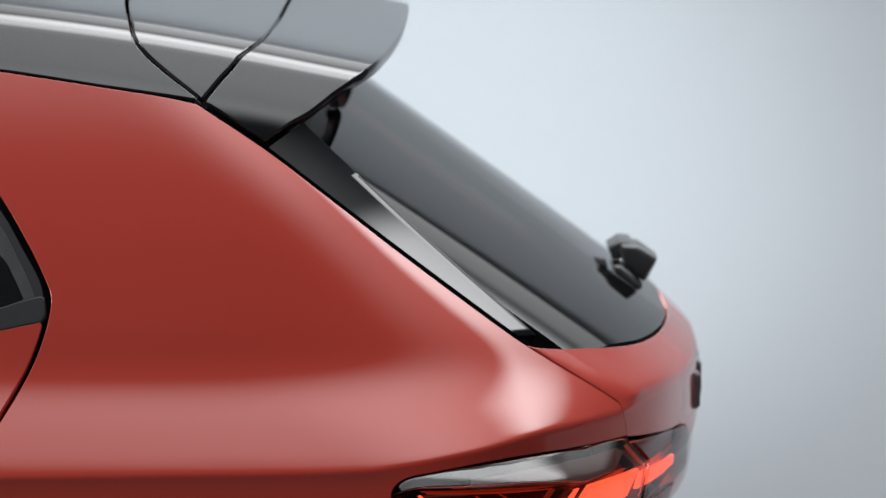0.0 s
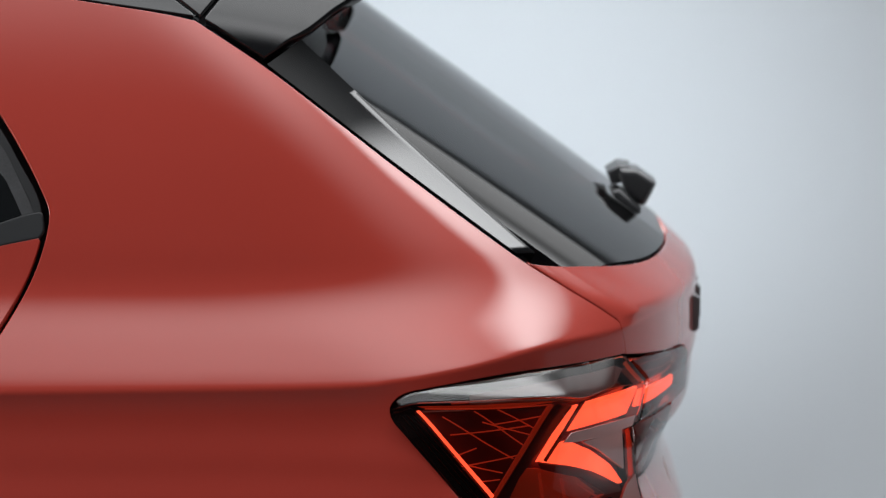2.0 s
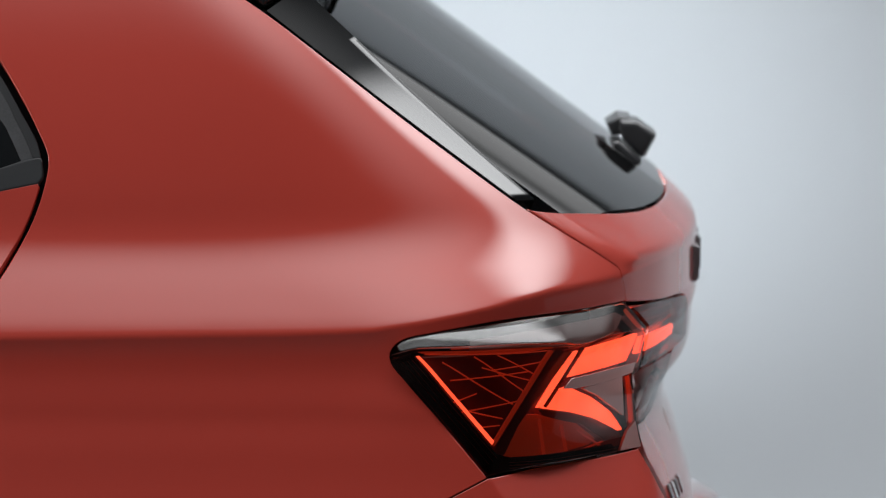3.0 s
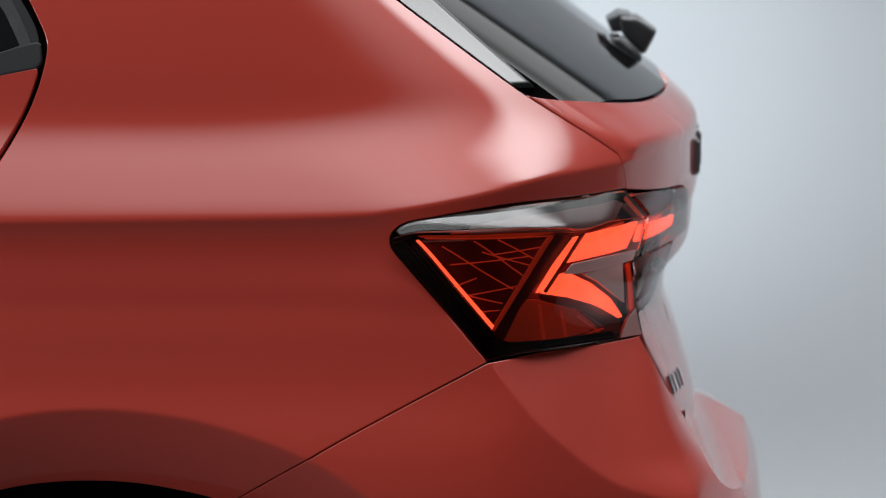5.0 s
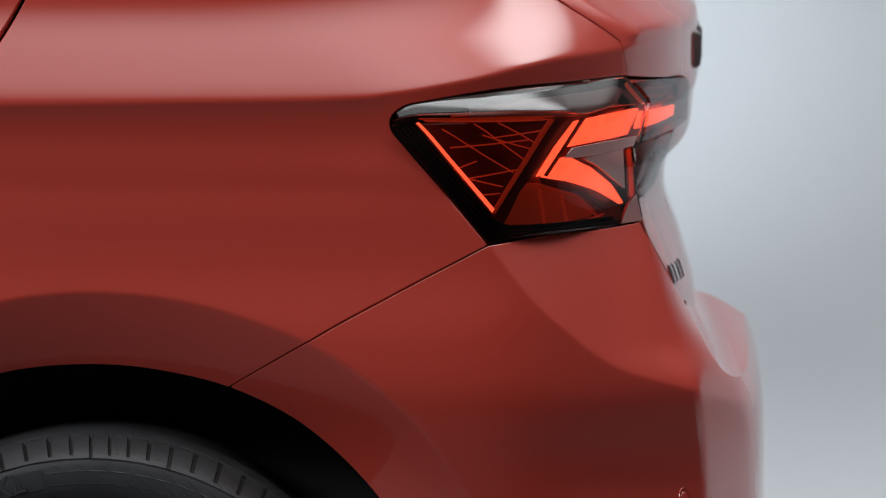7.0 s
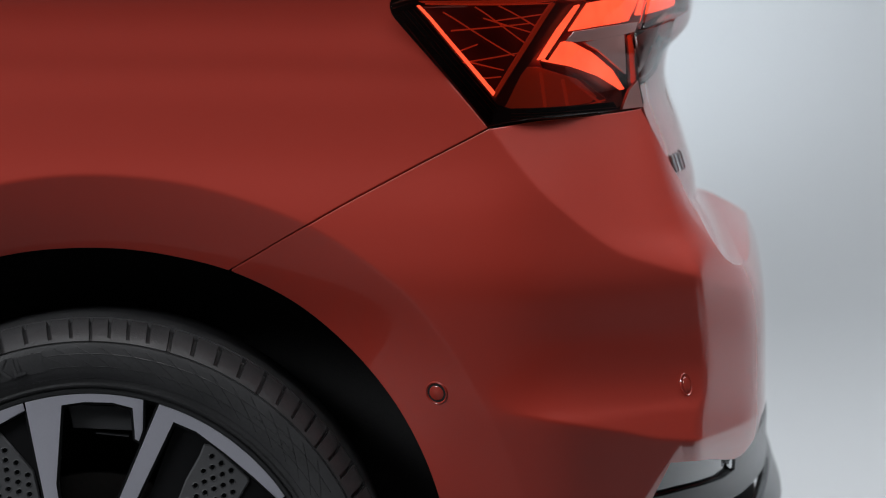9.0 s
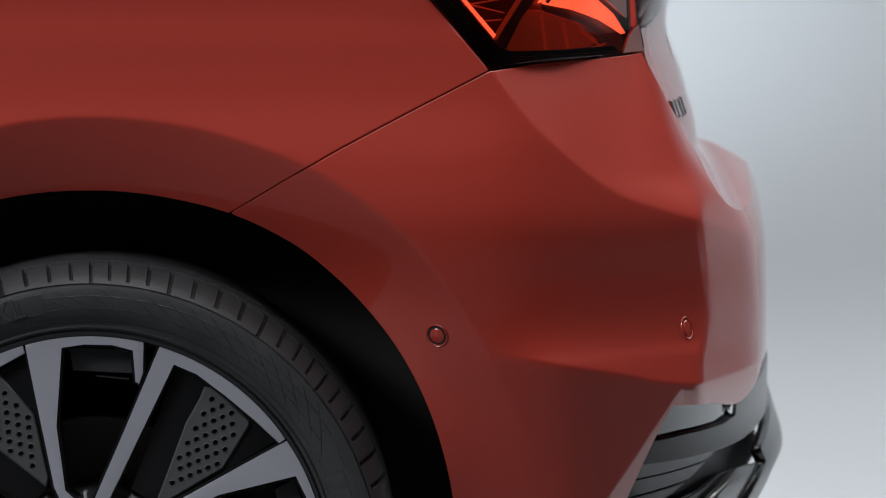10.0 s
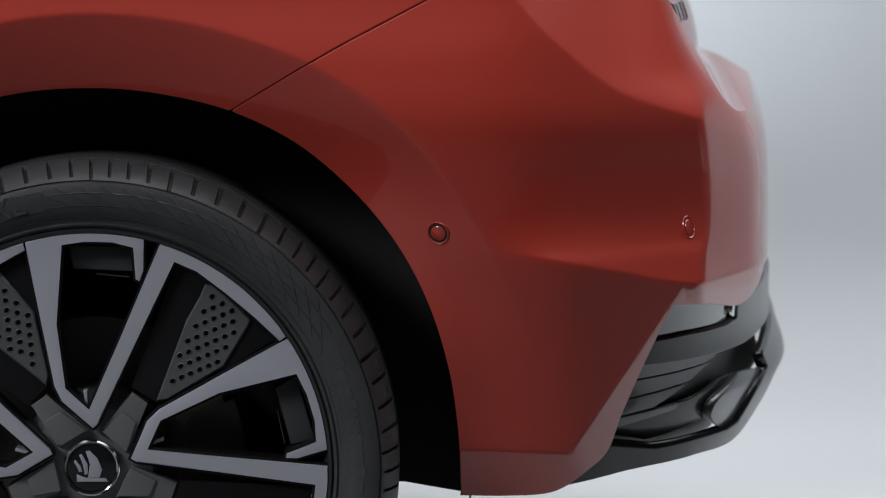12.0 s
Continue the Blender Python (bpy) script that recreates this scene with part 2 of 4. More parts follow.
def inner_cover(x, z):
    """The lamp cover on the tailgate, which carries on the outer cover and then follows the gate."""
    x = np.asarray(x, float)
    k = step((x - .562) / .045)
    return lens(x, z) * (1 - k) + (gate(x, z) - .001) * k


diff_x = curve([(.14, .50), (.19, .62), (.231, .695), (.27, .722), (.317, .743), (.35, .751), (.379, .741), (.422, .732), (.50, .732)], .008)


def lower(x, z):
    """The black lower bumper."""
    x, z = np.asarray(x, float), np.asarray(z, float)
    return form(x, z, diff_x) + .32 * ramp(keel_z(x) - z, .004) + .45 * ramp(.326 - z, .004) * step((.62 - x) / .08)


ridge_z = curve([(-.4, 1.445), (-.11, 1.415), (.02, 1.398), (.14, 1.378), (.27, 1.353), (.36, 1.336)])
RIDGE_Y = .338


def roof(x, y):
    """Height of the roof and spoiler: a leaning side, a rounded edge and a slightly crowned top."""
    d = np.asarray(y, float) - RIDGE_Y
    top = .0165 * (1 - np.exp(-np.maximum(d, 0) / .030))
    return ridge_z(x) + 1.05 * d - .975 * ramp(d, .0012) + .0008 + top - 2.2 * ramp(-d - .052, .003)

# ---- builders ----
def spline(*pts, gap=.004):
    """Points along a smooth line through pts, about gap apart."""
    p = np.array(pts, float)
    if len(p) == 2:
        n = max(2, int(np.hypot(*(p[1] - p[0])) / gap))
        return [tuple(p[0] + (p[1] - p[0]) * i / n) for i in range(n + 1)]
    q = np.vstack([2 * p[0] - p[1], p, 2 * p[-1] - p[-2]])
    out = [tuple(p[0])]
    for i in range(1, len(q) - 2):
        a, b, c, d = q[i - 1:i + 3]
        u = [np.hypot(*v) ** .5 + 1e-9 for v in (b - a, c - b, d - c)]
        m1 = (b - a) / u[0] - (c - a) / (u[0] + u[1]) + (c - b) / u[1]
        m2 = (c - b) / u[1] - (d - b) / (u[1] + u[2]) + (d - c) / u[2]
        n = max(2, int(np.hypot(*(c - b)) / gap))
        for k in range(1, n + 1):
            t = k / n
            out.append(tuple((2 * t ** 3 - 3 * t * t + 1) * b + (t ** 3 - 2 * t * t + t) * u[1] * m1 + (3 * t * t - 2 * t ** 3) * c + (t ** 3 - t * t) * u[1] * m2))
    return out


def loop(*runs):
    """One closed outline from runs of points, without doubled points."""
    out = []
    for run in runs:
        for p in run:
            if not out or np.hypot(p[0] - out[-1][0], p[1] - out[-1][1]) > 5e-4:
                out.append(tuple(p))
    while np.hypot(out[0][0] - out[-1][0], out[0][1] - out[-1][1]) < 5e-4:
        out.pop()
    return out


def shrink(poly, d):
    """The outline moved inwards by d (outwards: minus)."""
    p = np.asarray(poly, float)
    area = np.sum(p[:, 0] * np.roll(p[:, 1], -1) - np.roll(p[:, 0], -1) * p[:, 1])
    e = np.roll(p, -1, 0) - p
    e /= np.maximum(np.hypot(e[:, 0], e[:, 1]), 1e-9)[:, None]
    n = np.stack([-e[:, 1], e[:, 0]], 1) * np.sign(area)
    a = n + np.roll(n, 1, 0)
    return p + d * a / np.maximum((a * a).sum(1) / 2, .35)[:, None]


def inside(pts, poly):
    x, y = pts[:, 0:1], pts[:, 1:2]
    a, b = poly, np.roll(poly, -1, 0)
    cross = ((a[:, 1] > y) != (b[:, 1] > y)) & (x < (b[:, 0] - a[:, 0]) * (y - a[:, 1]) / (b[:, 1] - a[:, 1] + 1e-15) + a[:, 0])
    return cross.sum(1) % 2 == 1


class Skin:
    """A sheet y = fn(x, z), seen from the side and rear; its flat plan is (x + 0.8 y, z)."""

    def __init__(self, fn):
        self.fn = fn

    def flat(self, p):
        p = np.asarray(p, float)
        return np.stack([p[:, 0] + .8 * np.minimum(self.fn(p[:, 0], p[:, 1]), CENTRE), p[:, 1]], 1)

    def lift(self, q, off=0):
        z = q[:, 1]
        lo, hi = np.full(len(q), -1.2), np.full(len(q), .9)
        for _ in range(40):
            mid = (lo + hi) / 2
            big = mid + .8 * self.fn(mid, z) > q[:, 0]
            lo, hi = np.where(big, lo, mid), np.where(big, mid, hi)
        x = (lo + hi) / 2
        y = np.minimum(np.maximum((q[:, 0] - x) / .8, self.fn(x, z) - .02), CENTRE)
        h = 4e-4

        def at(p, zz):
            lo, hi = np.full(len(p), -1.2), np.full(len(p), .9)
            for _ in range(40):
                mid = (lo + hi) / 2
                big = mid + .8 * self.fn(mid, zz) > p
                lo, hi = np.where(big, lo, mid), np.where(big, mid, hi)
            xx = (lo + hi) / 2
            return np.stack([xx, (p - xx) / .8, zz], 1)
        du = at(q[:, 0] + h, z) - at(q[:, 0] - h, z)
        dv = at(q[:, 0], z + h) - at(q[:, 0], z - h)
        n = np.cross(du, dv)
        n /= np.maximum(np.linalg.norm(n, axis=1), 1e-12)[:, None]
        pos = np.stack([x, y, z], 1)
        return pos + n * off, n


class Roof:
    """A sheet z = fn(x, y); its flat plan is (x, y)."""

    def __init__(self, fn):
        self.fn = fn

    def flat(self, p):
        return np.asarray(p, float)

    def lift(self, q, off=0):
        x, y = q[:, 0], q[:, 1]
        h = 4e-4
        gx, gy = (self.fn(x + h, y) - self.fn(x - h, y)) / (2 * h), (self.fn(x, y + h) - self.fn(x, y - h)) / (2 * h)
        n = np.stack([-gx, -gy, np.ones(len(x))], 1)
        n /= np.linalg.norm(n, axis=1)[:, None]
        return np.stack([x, y, self.fn(x, y)], 1) + n * off, n


def mesh_object(name, verts, faces, mat, parent=None, label="", normals=None, smooth=True):
    me = bpy.data.meshes.new(name)
    me.from_pydata([tuple(map(float, v)) for v in verts], [], [tuple(map(int, f)) for f in faces])
    me.validate()
    me.materials.append(mat)
    me.polygons.foreach_set("use_smooth", [smooth] * len(me.polygons))
    if normals is not None and len(me.vertices) == len(normals):
        me.normals_split_custom_set_from_vertices([tuple(map(float, n)) for n in normals])
    me.update()
    ob = new(name, me)
    if parent:
        ob.parent = parent
    return tagged(ob, label)


def part(name, bm, mat, parent, label="", smooth=True, sharp=40):
    """A bmesh as one mesh object under a thing or a part."""
    bmesh.ops.recalc_face_normals(bm, faces=bm.faces)
    me = bpy.data.meshes.new(name)
    bm.to_mesh(me)
    bm.free()
    me.materials.append(mat)
    me.polygons.foreach_set("use_smooth", [smooth] * len(me.polygons))
    if smooth:
        me.set_sharp_from_angle(angle=radians(sharp))
    ob = new(name, me)
    ob.parent = parent
    return tagged(ob, label)


from mathutils.geometry import delaunay_2d_cdt


def shell(name, outline, sheet, mat, parent, label="", h=.010, inset=.0016, off=0.0, depth=.012, lines=(), mirror=False, rim=True, bevel=.0009, far_only=False):
    """A panel cut out of a sheet by an outline, with rounded, returned edges. lines: runs of (x, z) along folds, which get close rows of points."""
    poly = shrink(sheet.flat(outline), inset)
    lo, hi = poly.min(0), poly.max(0)
    nx, ny = int((hi[0] - lo[0]) / h) + 1, int((hi[1] - lo[1]) / (h * .87)) + 1
    gx, gy = np.meshgrid(np.arange(nx), np.arange(ny))
    grid = np.stack([(lo[0] + (gx + .5 * (gy % 2)) * h).ravel(), (lo[1] + gy * h * .87).ravel()], 1)
    extra = []
    for run in lines:
        r = np.asarray(run, float)
        t = np.gradient(r, axis=0)
        t /= np.maximum(np.hypot(t[:, 0], t[:, 1]), 1e-9)[:, None]
        for d in (-.008, -.004, -.002, 0, .002, .004, .008):
            extra.append(sheet.flat(r + d * np.stack([-t[:, 1], t[:, 0]], 1)))
    if extra:
        extra = np.vstack(extra)
        keep = np.ones(len(grid), bool)
        for i in range(0, len(grid), 2000):
            dd = ((grid[i:i + 2000, None] - extra[None]) ** 2).sum(2).min(1)
            keep[i:i + 2000] = dd > (.4 * h) ** 2
        grid = np.vstack([grid[keep], extra])
    ok = inside(grid, poly)
    grid = grid[ok]
    if len(grid):
        near = np.ones(len(grid), bool)
        for i in range(0, len(grid), 2000):
            near[i:i + 2000] = ((grid[i:i + 2000, None] - poly[None]) ** 2).sum(2).min(1) > .0022 ** 2
        grid = grid[near]
    n = len(poly)
    allp = np.vstack([poly, grid]) if len(grid) else poly
    vs, _, fs, ov, _, _ = delaunay_2d_cdt([Vector(p) for p in allp], [(i, (i + 1) % n) for i in range(n)], [], 0, 1e-7)
    vs = np.array([tuple(v) for v in vs])
    fs = np.array(fs)
    fs = fs[inside(vs[fs].mean(1), poly)]
    back = {}
    for i, o in enumerate(ov):
        for k in o:
            back[k] = i
    pos, nor = sheet.lift(vs, off)
    a = pos[fs[:, 1]] - pos[fs[:, 0]]
    b = pos[fs[:, 2]] - pos[fs[:, 0]]
    flip = (np.cross(a, b) * nor[fs[:, 0]]).sum(1) < 0
    fs[flip] = fs[flip][:, ::-1]
    faces = [tuple(f) for f in fs]
    if rim:
        out, on = sheet.lift(shrink(poly, -bevel), off)
        ring = [back.get(i, 0) for i in range(n)]
        way = out - pos[ring]
        way /= np.maximum(np.linalg.norm(way, axis=1), 1e-9)[:, None]
        m = len(pos)
        r1, r2 = out - on * bevel, out - on * depth
        n1 = nor[ring] + way
        n1 /= np.linalg.norm(n1, axis=1)[:, None]
        pos, nor = np.vstack([pos, r1, r2]), np.vstack([nor, n1, way])
        for i in range(n):
            j = (i + 1) % n
            if mirror and pos[ring[i]][1] > CENTRE - .004 and pos[ring[j]][1] > CENTRE - .004:
                continue
            for f in ((ring[i], ring[j], m + j, m + i), (m + i, m + j, m + n + j, m + n + i)):
                g = np.cross(pos[f[1]] - pos[f[0]], pos[f[2]] - pos[f[0]])
                faces.append(f if np.dot(g, nor[f[3]]) > 0 else f[::-1])
    if mirror or far_only:
        m = len(pos)
        p2, n2 = pos * (1, -1, 1) + (0, 2 * CENTRE, 0), nor * (1, -1, 1)
        f2 = [tuple(i + m for i in f[::-1]) for f in faces]
        if far_only:
            pos, nor, faces = p2, n2, [tuple(i - m for i in f) for f in f2]
        else:
            pos, nor, faces = np.vstack([pos, p2]), np.vstack([nor, n2]), faces + f2
    return mesh_object(name, pos, faces, mat, parent, label, nor)


def grid_mesh(rows):
    """A bmesh sheet through rows of points."""
    bm = bmesh.new()
    v = [[bm.verts.new(p) for p in r] for r in rows]
    for a, b in zip(v, v[1:]):
        for i in range(len(a) - 1):
            bm.faces.new((a[i], a[i + 1], b[i + 1], b[i]))
    return bm


def prism(outline, y0, y1, bevel=.001, segments=2):
    """A slab with an outline in (x, z), from y0 to y1, with rounded edges on the near side."""
    bm = bmesh.new()
    front = [bm.verts.new((x, y0, z)) for x, z in outline]
    backv = [bm.verts.new((x, y1, z)) for x, z in outline]
    f = bm.faces.new(front)
    bm.faces.new(backv[::-1])
    n = len(outline)
    for i in range(n):
        bm.faces.new((front[i], backv[i], backv[(i + 1) % n], front[(i + 1) % n]))
    if bevel:
        bmesh.ops.bevel(bm, geom=list(f.edges), offset=bevel, segments=segments, affect="EDGES", profile=.6)
    bmesh.ops.triangulate(bm, faces=[g for g in bm.faces if len(g.verts) > 4])
    return bm


def revolve(profile, axis_xz, count, closed=False, start=0.0, end=360.0):
    """Turns a profile of (radius, y) about an axis along y."""
    bm = bmesh.new()
    full = abs(end - start) > 359.9
    steps = count if full else count + 1
    rows = []
    for k in range(steps):
        a = radians(start + (end - start) * k / count)
        rows.append([bm.verts.new((axis_xz[0] + r * math.cos(a), y, axis_xz[1] + r * math.sin(a))) for r, y in profile])
    m = len(profile)
    for k in range(steps if full else steps - 1):
        a, b = rows[k], rows[(k + 1) % steps]
        for i in range(m if closed else m - 1):
            bm.faces.new((a[i], a[(i + 1) % m], b[(i + 1) % m], b[i]))
    return bm


BODY, GATE, TOP, LENS_SKIN, LOW, INNER = Skin(skin), Skin(gate), Roof(roof), Skin(lens), Skin(lower), Skin(inner_cover)

# ---- the studio: a pale floor and back wall in one curved sheet, and an unseen dark floor added before it ----
rows = []
for x in np.linspace(-9, 8.6, 19):
    row = [(x, y, 0) for y in np.linspace(.04, 5.5, 9)]
    row += [(x, 5.5 + 2.2 * math.sin(a), 2.2 - 2.2 * math.cos(a)) for a in np.linspace(.1, math.pi / 2, 14)]
    row += [(x, 7.7, z) for z in (3, 4, 5, 5.8)]
    rows.append(row)
tagged(part("backdrop", grid_mesh(rows), CYC, None), "pale grey-blue seamless studio floor curving up into wall", "backdrop", kind="structure")
# added dark sheet, out of view, so the lower body reflects dark
rows = [[(x, y, -.004) for y in np.linspace(-9, .05, 6)] for x in np.linspace(-9, 9, 6)]
tagged(part("floor", grid_mesh(rows), DARK_FLOOR, None), "unseen dark grey floor sheet added for low reflections", "floor", kind="structure")

# unseen walls and ceiling close the room; their grey is set for reflections
for nm, size, at in (("wall_front", (18.4, .2, 6.2), (0, -9.1, 3)), ("wall_back", (18.4, .2, 6.2), (0, 8.4, 3)), ("wall_left", (.2, 17.3, 6.2), (-9.1, -.35, 3)), ("wall_right", (.2, 17.3, 6.2), (9.1, -.35, 3)), ("ceiling", (18.4, 17.7, .2), (0, -.35, 6.2))):
    bm = bmesh.new()
    bmesh.ops.create_cube(bm, size=1, matrix=Matrix.Translation(at) @ Matrix.Diagonal((*size, 1)))
    tagged(part(nm, bm, STUDIO, None), "unseen dark grey studio " + ("ceiling" if nm == "ceiling" else "wall kept dark"), nm.split("_")[0], kind="structure")

# ---- the car ----
car = tagged(new("car"), "red five-door hatchback with gloss black roof and alloy wheels", "car")

door_gap = spline((-.30, 1.52), (-.16, 1.315), (-.1038, 1.2417), (-.0792, 1.2021), (-.0609, 1.1679), (-.0505, 1.1422), (-.0516, 1.1221), (-.0659, 1.0761), (-.0995, 1.0175), (-.16, .93), (-.24, .84), (-.31, .70))
door_gap = [p for p in door_gap if p[1] < 1.39]
roof_edge = spline((-.30, 1.395), (-.1098, 1.3697), (-0.0018, 1.3538), (0.0700, 1.3425), (0.0998, 1.3359))
hatch_edge = spline((0.0998, 1.3359), (0.1742, 1.2875), (0.2429, 1.2356), (0.3083, 1.1845), (.3741, 1.1346), (.443, 1.0839), (.4878, 1.0545), (.5237, 1.0311), (.545, 1.0155)) + spline((.548, 1.0115), (.5521, .9971), (.5548, .9775))
lamp_top = spline((.5548, .9775), (.5095, .9773), (.4266, .9752), (.3454, .9648), (.3223, .9603), (.3119, .9543), (.3061, .9459), (.3072, .9359), (.3223, .917), (.3628, .8716), (.4061, .8199))
bump_top = spline((0.4061, 0.8197), (0.4558, 0.8234), (0.5153, 0.8242), (0.5696, 0.8264))
bump_edge = spline((0.5676, 0.8246), (0.5802, 0.8023), (0.5935, 0.7767), (0.6177, 0.7344))
shelf_edge = spline((0.6177, 0.7344), (0.6305, 0.7096), (0.6425, 0.6876), (0.6563, 0.6682), (0.6683, 0.6581), (0.6784, 0.6543))
bump_gap = spline((0.4061, 0.8197), (0.3110, 0.7721), (0.2307, 0.7296), (0.1396, 0.6720))
arch_edge = curve([(-8, .3785), (0, .3738), (6, .3735), (16, .3758), (27, .3800), (37, .3828), (49, .3845), (59, .3868), (68, .3862), (79, .3832), (90, .3828), (104, .3855), (125, .388), (150, .389)])
arch_run = [(float(arch_edge(a)) * math.cos(radians(a)), HUB_Z + float(arch_edge(a)) * math.sin(radians(a))) for a in np.arange(-6.5, 143, .6)]
arch_rear = [p for p in arch_run if p[0] > .1399][::-1]
arch_front = [p for p in arch_run if p[0] <= .1399]
fold_line = [(x, float(fold_z(x))) for x in np.linspace(.40, .69, 110)]
keel_line = [(x, float(keel_z(x))) for x in np.linspace(.39, .69, 110)]
chamfer_low = [(x, .3225) for x in np.linspace(.36, .49, 60)]
chamfer_side = [(.4892 + .57 * t, .3225 + .8215 * t) for t in np.linspace(0, .20, 80)]
crease_line = [(float(corner_x(z) + .35 * (crease_x(z) - corner_x(z))), z) for z in np.linspace(.662, .47, 110)]
shoulder_line = [(x, float(shoulder_z(x))) for x in np.linspace(-.31, .56, 420)]
flare_line = [(float(arch_r(a)) * math.cos(a), HUB_Z + float(arch_r(a)) * math.sin(a)) for a in np.linspace(.1, 2.4, 230)]

quarter = loop(door_gap[::-1], [(-.29, 1.39)], roof_edge[1:], hatch_edge, lamp_top, bump_gap, arch_front, [(-.31, .70)])
shell("quarter_panel", quarter, BODY, RED, car, "glossy red rear wing with a sharp shoulder crease", lines=(shoulder_line, flare_line))
shell("quarter_panel", quarter, BODY, RED, car, h=.03, far_only=True)

bumper = loop(bump_gap[::-1], bump_top, bump_edge, shelf_edge[1:],
              [(float(rear_x(z)) - 1e-6, z) for z in np.linspace(0.6523, .465, 40)],
              spline((0.7016, 0.4846), (0.6942, 0.4689), (0.6732, 0.4523), (0.6313, 0.4655), (0.5942, 0.4695)),
              spline((0.5942, 0.4695), (0.5718, 0.4243), (0.5430, 0.3581), (0.5270, 0.3154), (0.5065, 0.2967), (0.4728, 0.2736), (0.4209, 0.2671), (0.3746, 0.2666)), arch_rear[::-1])
shell("bumper", bumper, BODY, RED, car, "glossy red rear bumper with folded side", lines=(fold_line, keel_line, flare_line, crease_line, chamfer_low, chamfer_side))
near_run = [np.array((x, float(skin(x, z)) + .001, z - .0015)) for x, z in shelf_edge[::2]] + [np.array((x, min(float(skin(x, .6515)), CENTRE), .6515)) for x in np.linspace(.6800, float(rear_x(.6515)) - 1e-5, 16)]
middle_run = np.linspace(0, 1, len(near_run))
part("bumper_step", grid_mesh([[a * (1 - k) + np.array((.642 + (near_run[-1][0] - .642) * t, CENTRE, .683 - .0315 * t ** 1.6)) * k for k in np.linspace(0, 1, 9)] for a, t in zip(near_run, middle_run)]), RED, car, "red step on top of the rear bumper")
far_bumper = loop(bump_gap[::-1], [p for p in bump_top if p[0] < .50], [(.51, .76), (.55, .68), (.59, .62)], [(float(rear_x(z)) - 1e-6, z) for z in np.linspace(.60, .465, 20)], spline((.7009, .4558), (.5944, .4689)), spline((.5944, .4689), (.5254, .323), (.4716, .2829), (.3743, .2800)), arch_rear[::-1])
shell("bumper", far_bumper, BODY, RED, car, h=.03, far_only=True)

lip_line = [(x, float(lip_z(x))) for x in np.linspace(.545, .654, 120)]
glass_low = spline((.4492, 1.0803), (.5142, 1.0682), (.5527, 1.0603), (.575, 1.0560), (.596, 1.0535), (.6152, 1.0520))
tail_top = loop(glass_low, [(float(gate_x(z)) - 1e-6, z) for z in np.linspace(1.05, .894, 30)], spline((.635, .8935), (.6286, .9097), (.6303, .9485), (.6238, .9590), (.60, .9650), (.5548, .9760)), hatch_edge[::-1][:hatch_edge[::-1].index((.443, 1.0839))])
tail_low = loop(spline((.5673, .8478), (.5767, .8078), (.5989, .7627), (.6149, .724), (.6290, .690), (.6350, .665)), [(float(gate_x(z)) - 1e-6, z) for z in np.linspace(.66, .893, 30)], spline((.6286, .9097), (.6094, .9083), (.5924, .8589), (.5673, .8490)))
shell("tailgate", tail_top, GATE, RED, car, "red tailgate with a sharp horizontal lip", mirror=True, h=.008, lines=(lip_line,))
shell("tailgate", tail_low, GATE, RED, car, "red lower tailgate below the lamps", mirror=True, h=.008)

# dark backing sheets, added in place of the shade behind the panels
core = loop([(-.32, .42), (-.32, 1.37), (.085, 1.325), (.43, 1.075), (.53, 1.005), (.545, .95), (.54, .84), (.60, .70), (.64, .60)], [(.60, .47), (.50, .38), (.41, .38)], [(.394 * math.cos(a), HUB_Z + .394 * math.sin(a)) for a in np.linspace(.1, 2.4, 60)])
shell("panel_backing", core, BODY, LINER, car, "added dark backing for the shade in the panel gaps", h=.03, off=-.030, rim=False)
shell("panel_backing", core, BODY, LINER, car, "added dark backing for the shade in the panel gaps", h=.03, off=-.030, rim=False, far_only=True)
gate_core = loop([(.50, 1.03), (.53, 1.00), (.545, .95), (.545, .84), (.59, .72)], [(float(gate_x(z)) - 1e-6, z) for z in np.linspace(.70, 1.03, 30)])
shell("tailgate_backing", gate_core, GATE, LINER, car, "added dark backing for the shade inside the tailgate", h=.02, off=-.030, rim=False, mirror=True)

# ---- roof, spoiler ----
roof_side = loop(spline((-.32, 0.2919), (-0.1114, 0.2919), (-0.0035, 0.2899), (0.0983, 0.2905)), spline((0.0995, 0.2915), (0.0676, 0.3078), (0.0491, 0.3185), (0.0367, 0.3274), (0.0277, 0.3389), (0.0205, 0.3828), (0.0102, 0.5020), (-0.0018, CENTRE - .0005)), [(-.32, CENTRE - .0005)])
ridge_run = [(x, RIDGE_Y) for x in np.linspace(-.32, .28, 130)]
skirt_run = [(x, RIDGE_Y - .052) for x in np.linspace(.09, .24, 50)]
shell("roof", roof_side, TOP, BLACK, car, "gloss black roof", mirror=True, h=.014, lines=(ridge_run,))
spoiler_mid = loop(spline((0.1024, 0.2919), (0.1202, 0.3142), (0.1376, 0.3353), (0.1568, 0.3758), (0.1704, 0.4913), (0.1809, 0.7157), (0.1869, CENTRE - .0005)), [(0.0038, CENTRE - .0005)], spline((0.0038, CENTRE - .001), (0.0138, 0.5056), (0.0240, 0.3848), (0.0307, 0.3393), (0.0396, 0.3290), (0.0520, 0.3200), (0.0705, 0.3092), (0.1012, 0.2926)))
shell("spoiler_base", spoiler_mid, TOP, BLACK, car, "gloss black roof spoiler base", mirror=True, h=.012, lines=(ridge_run,))
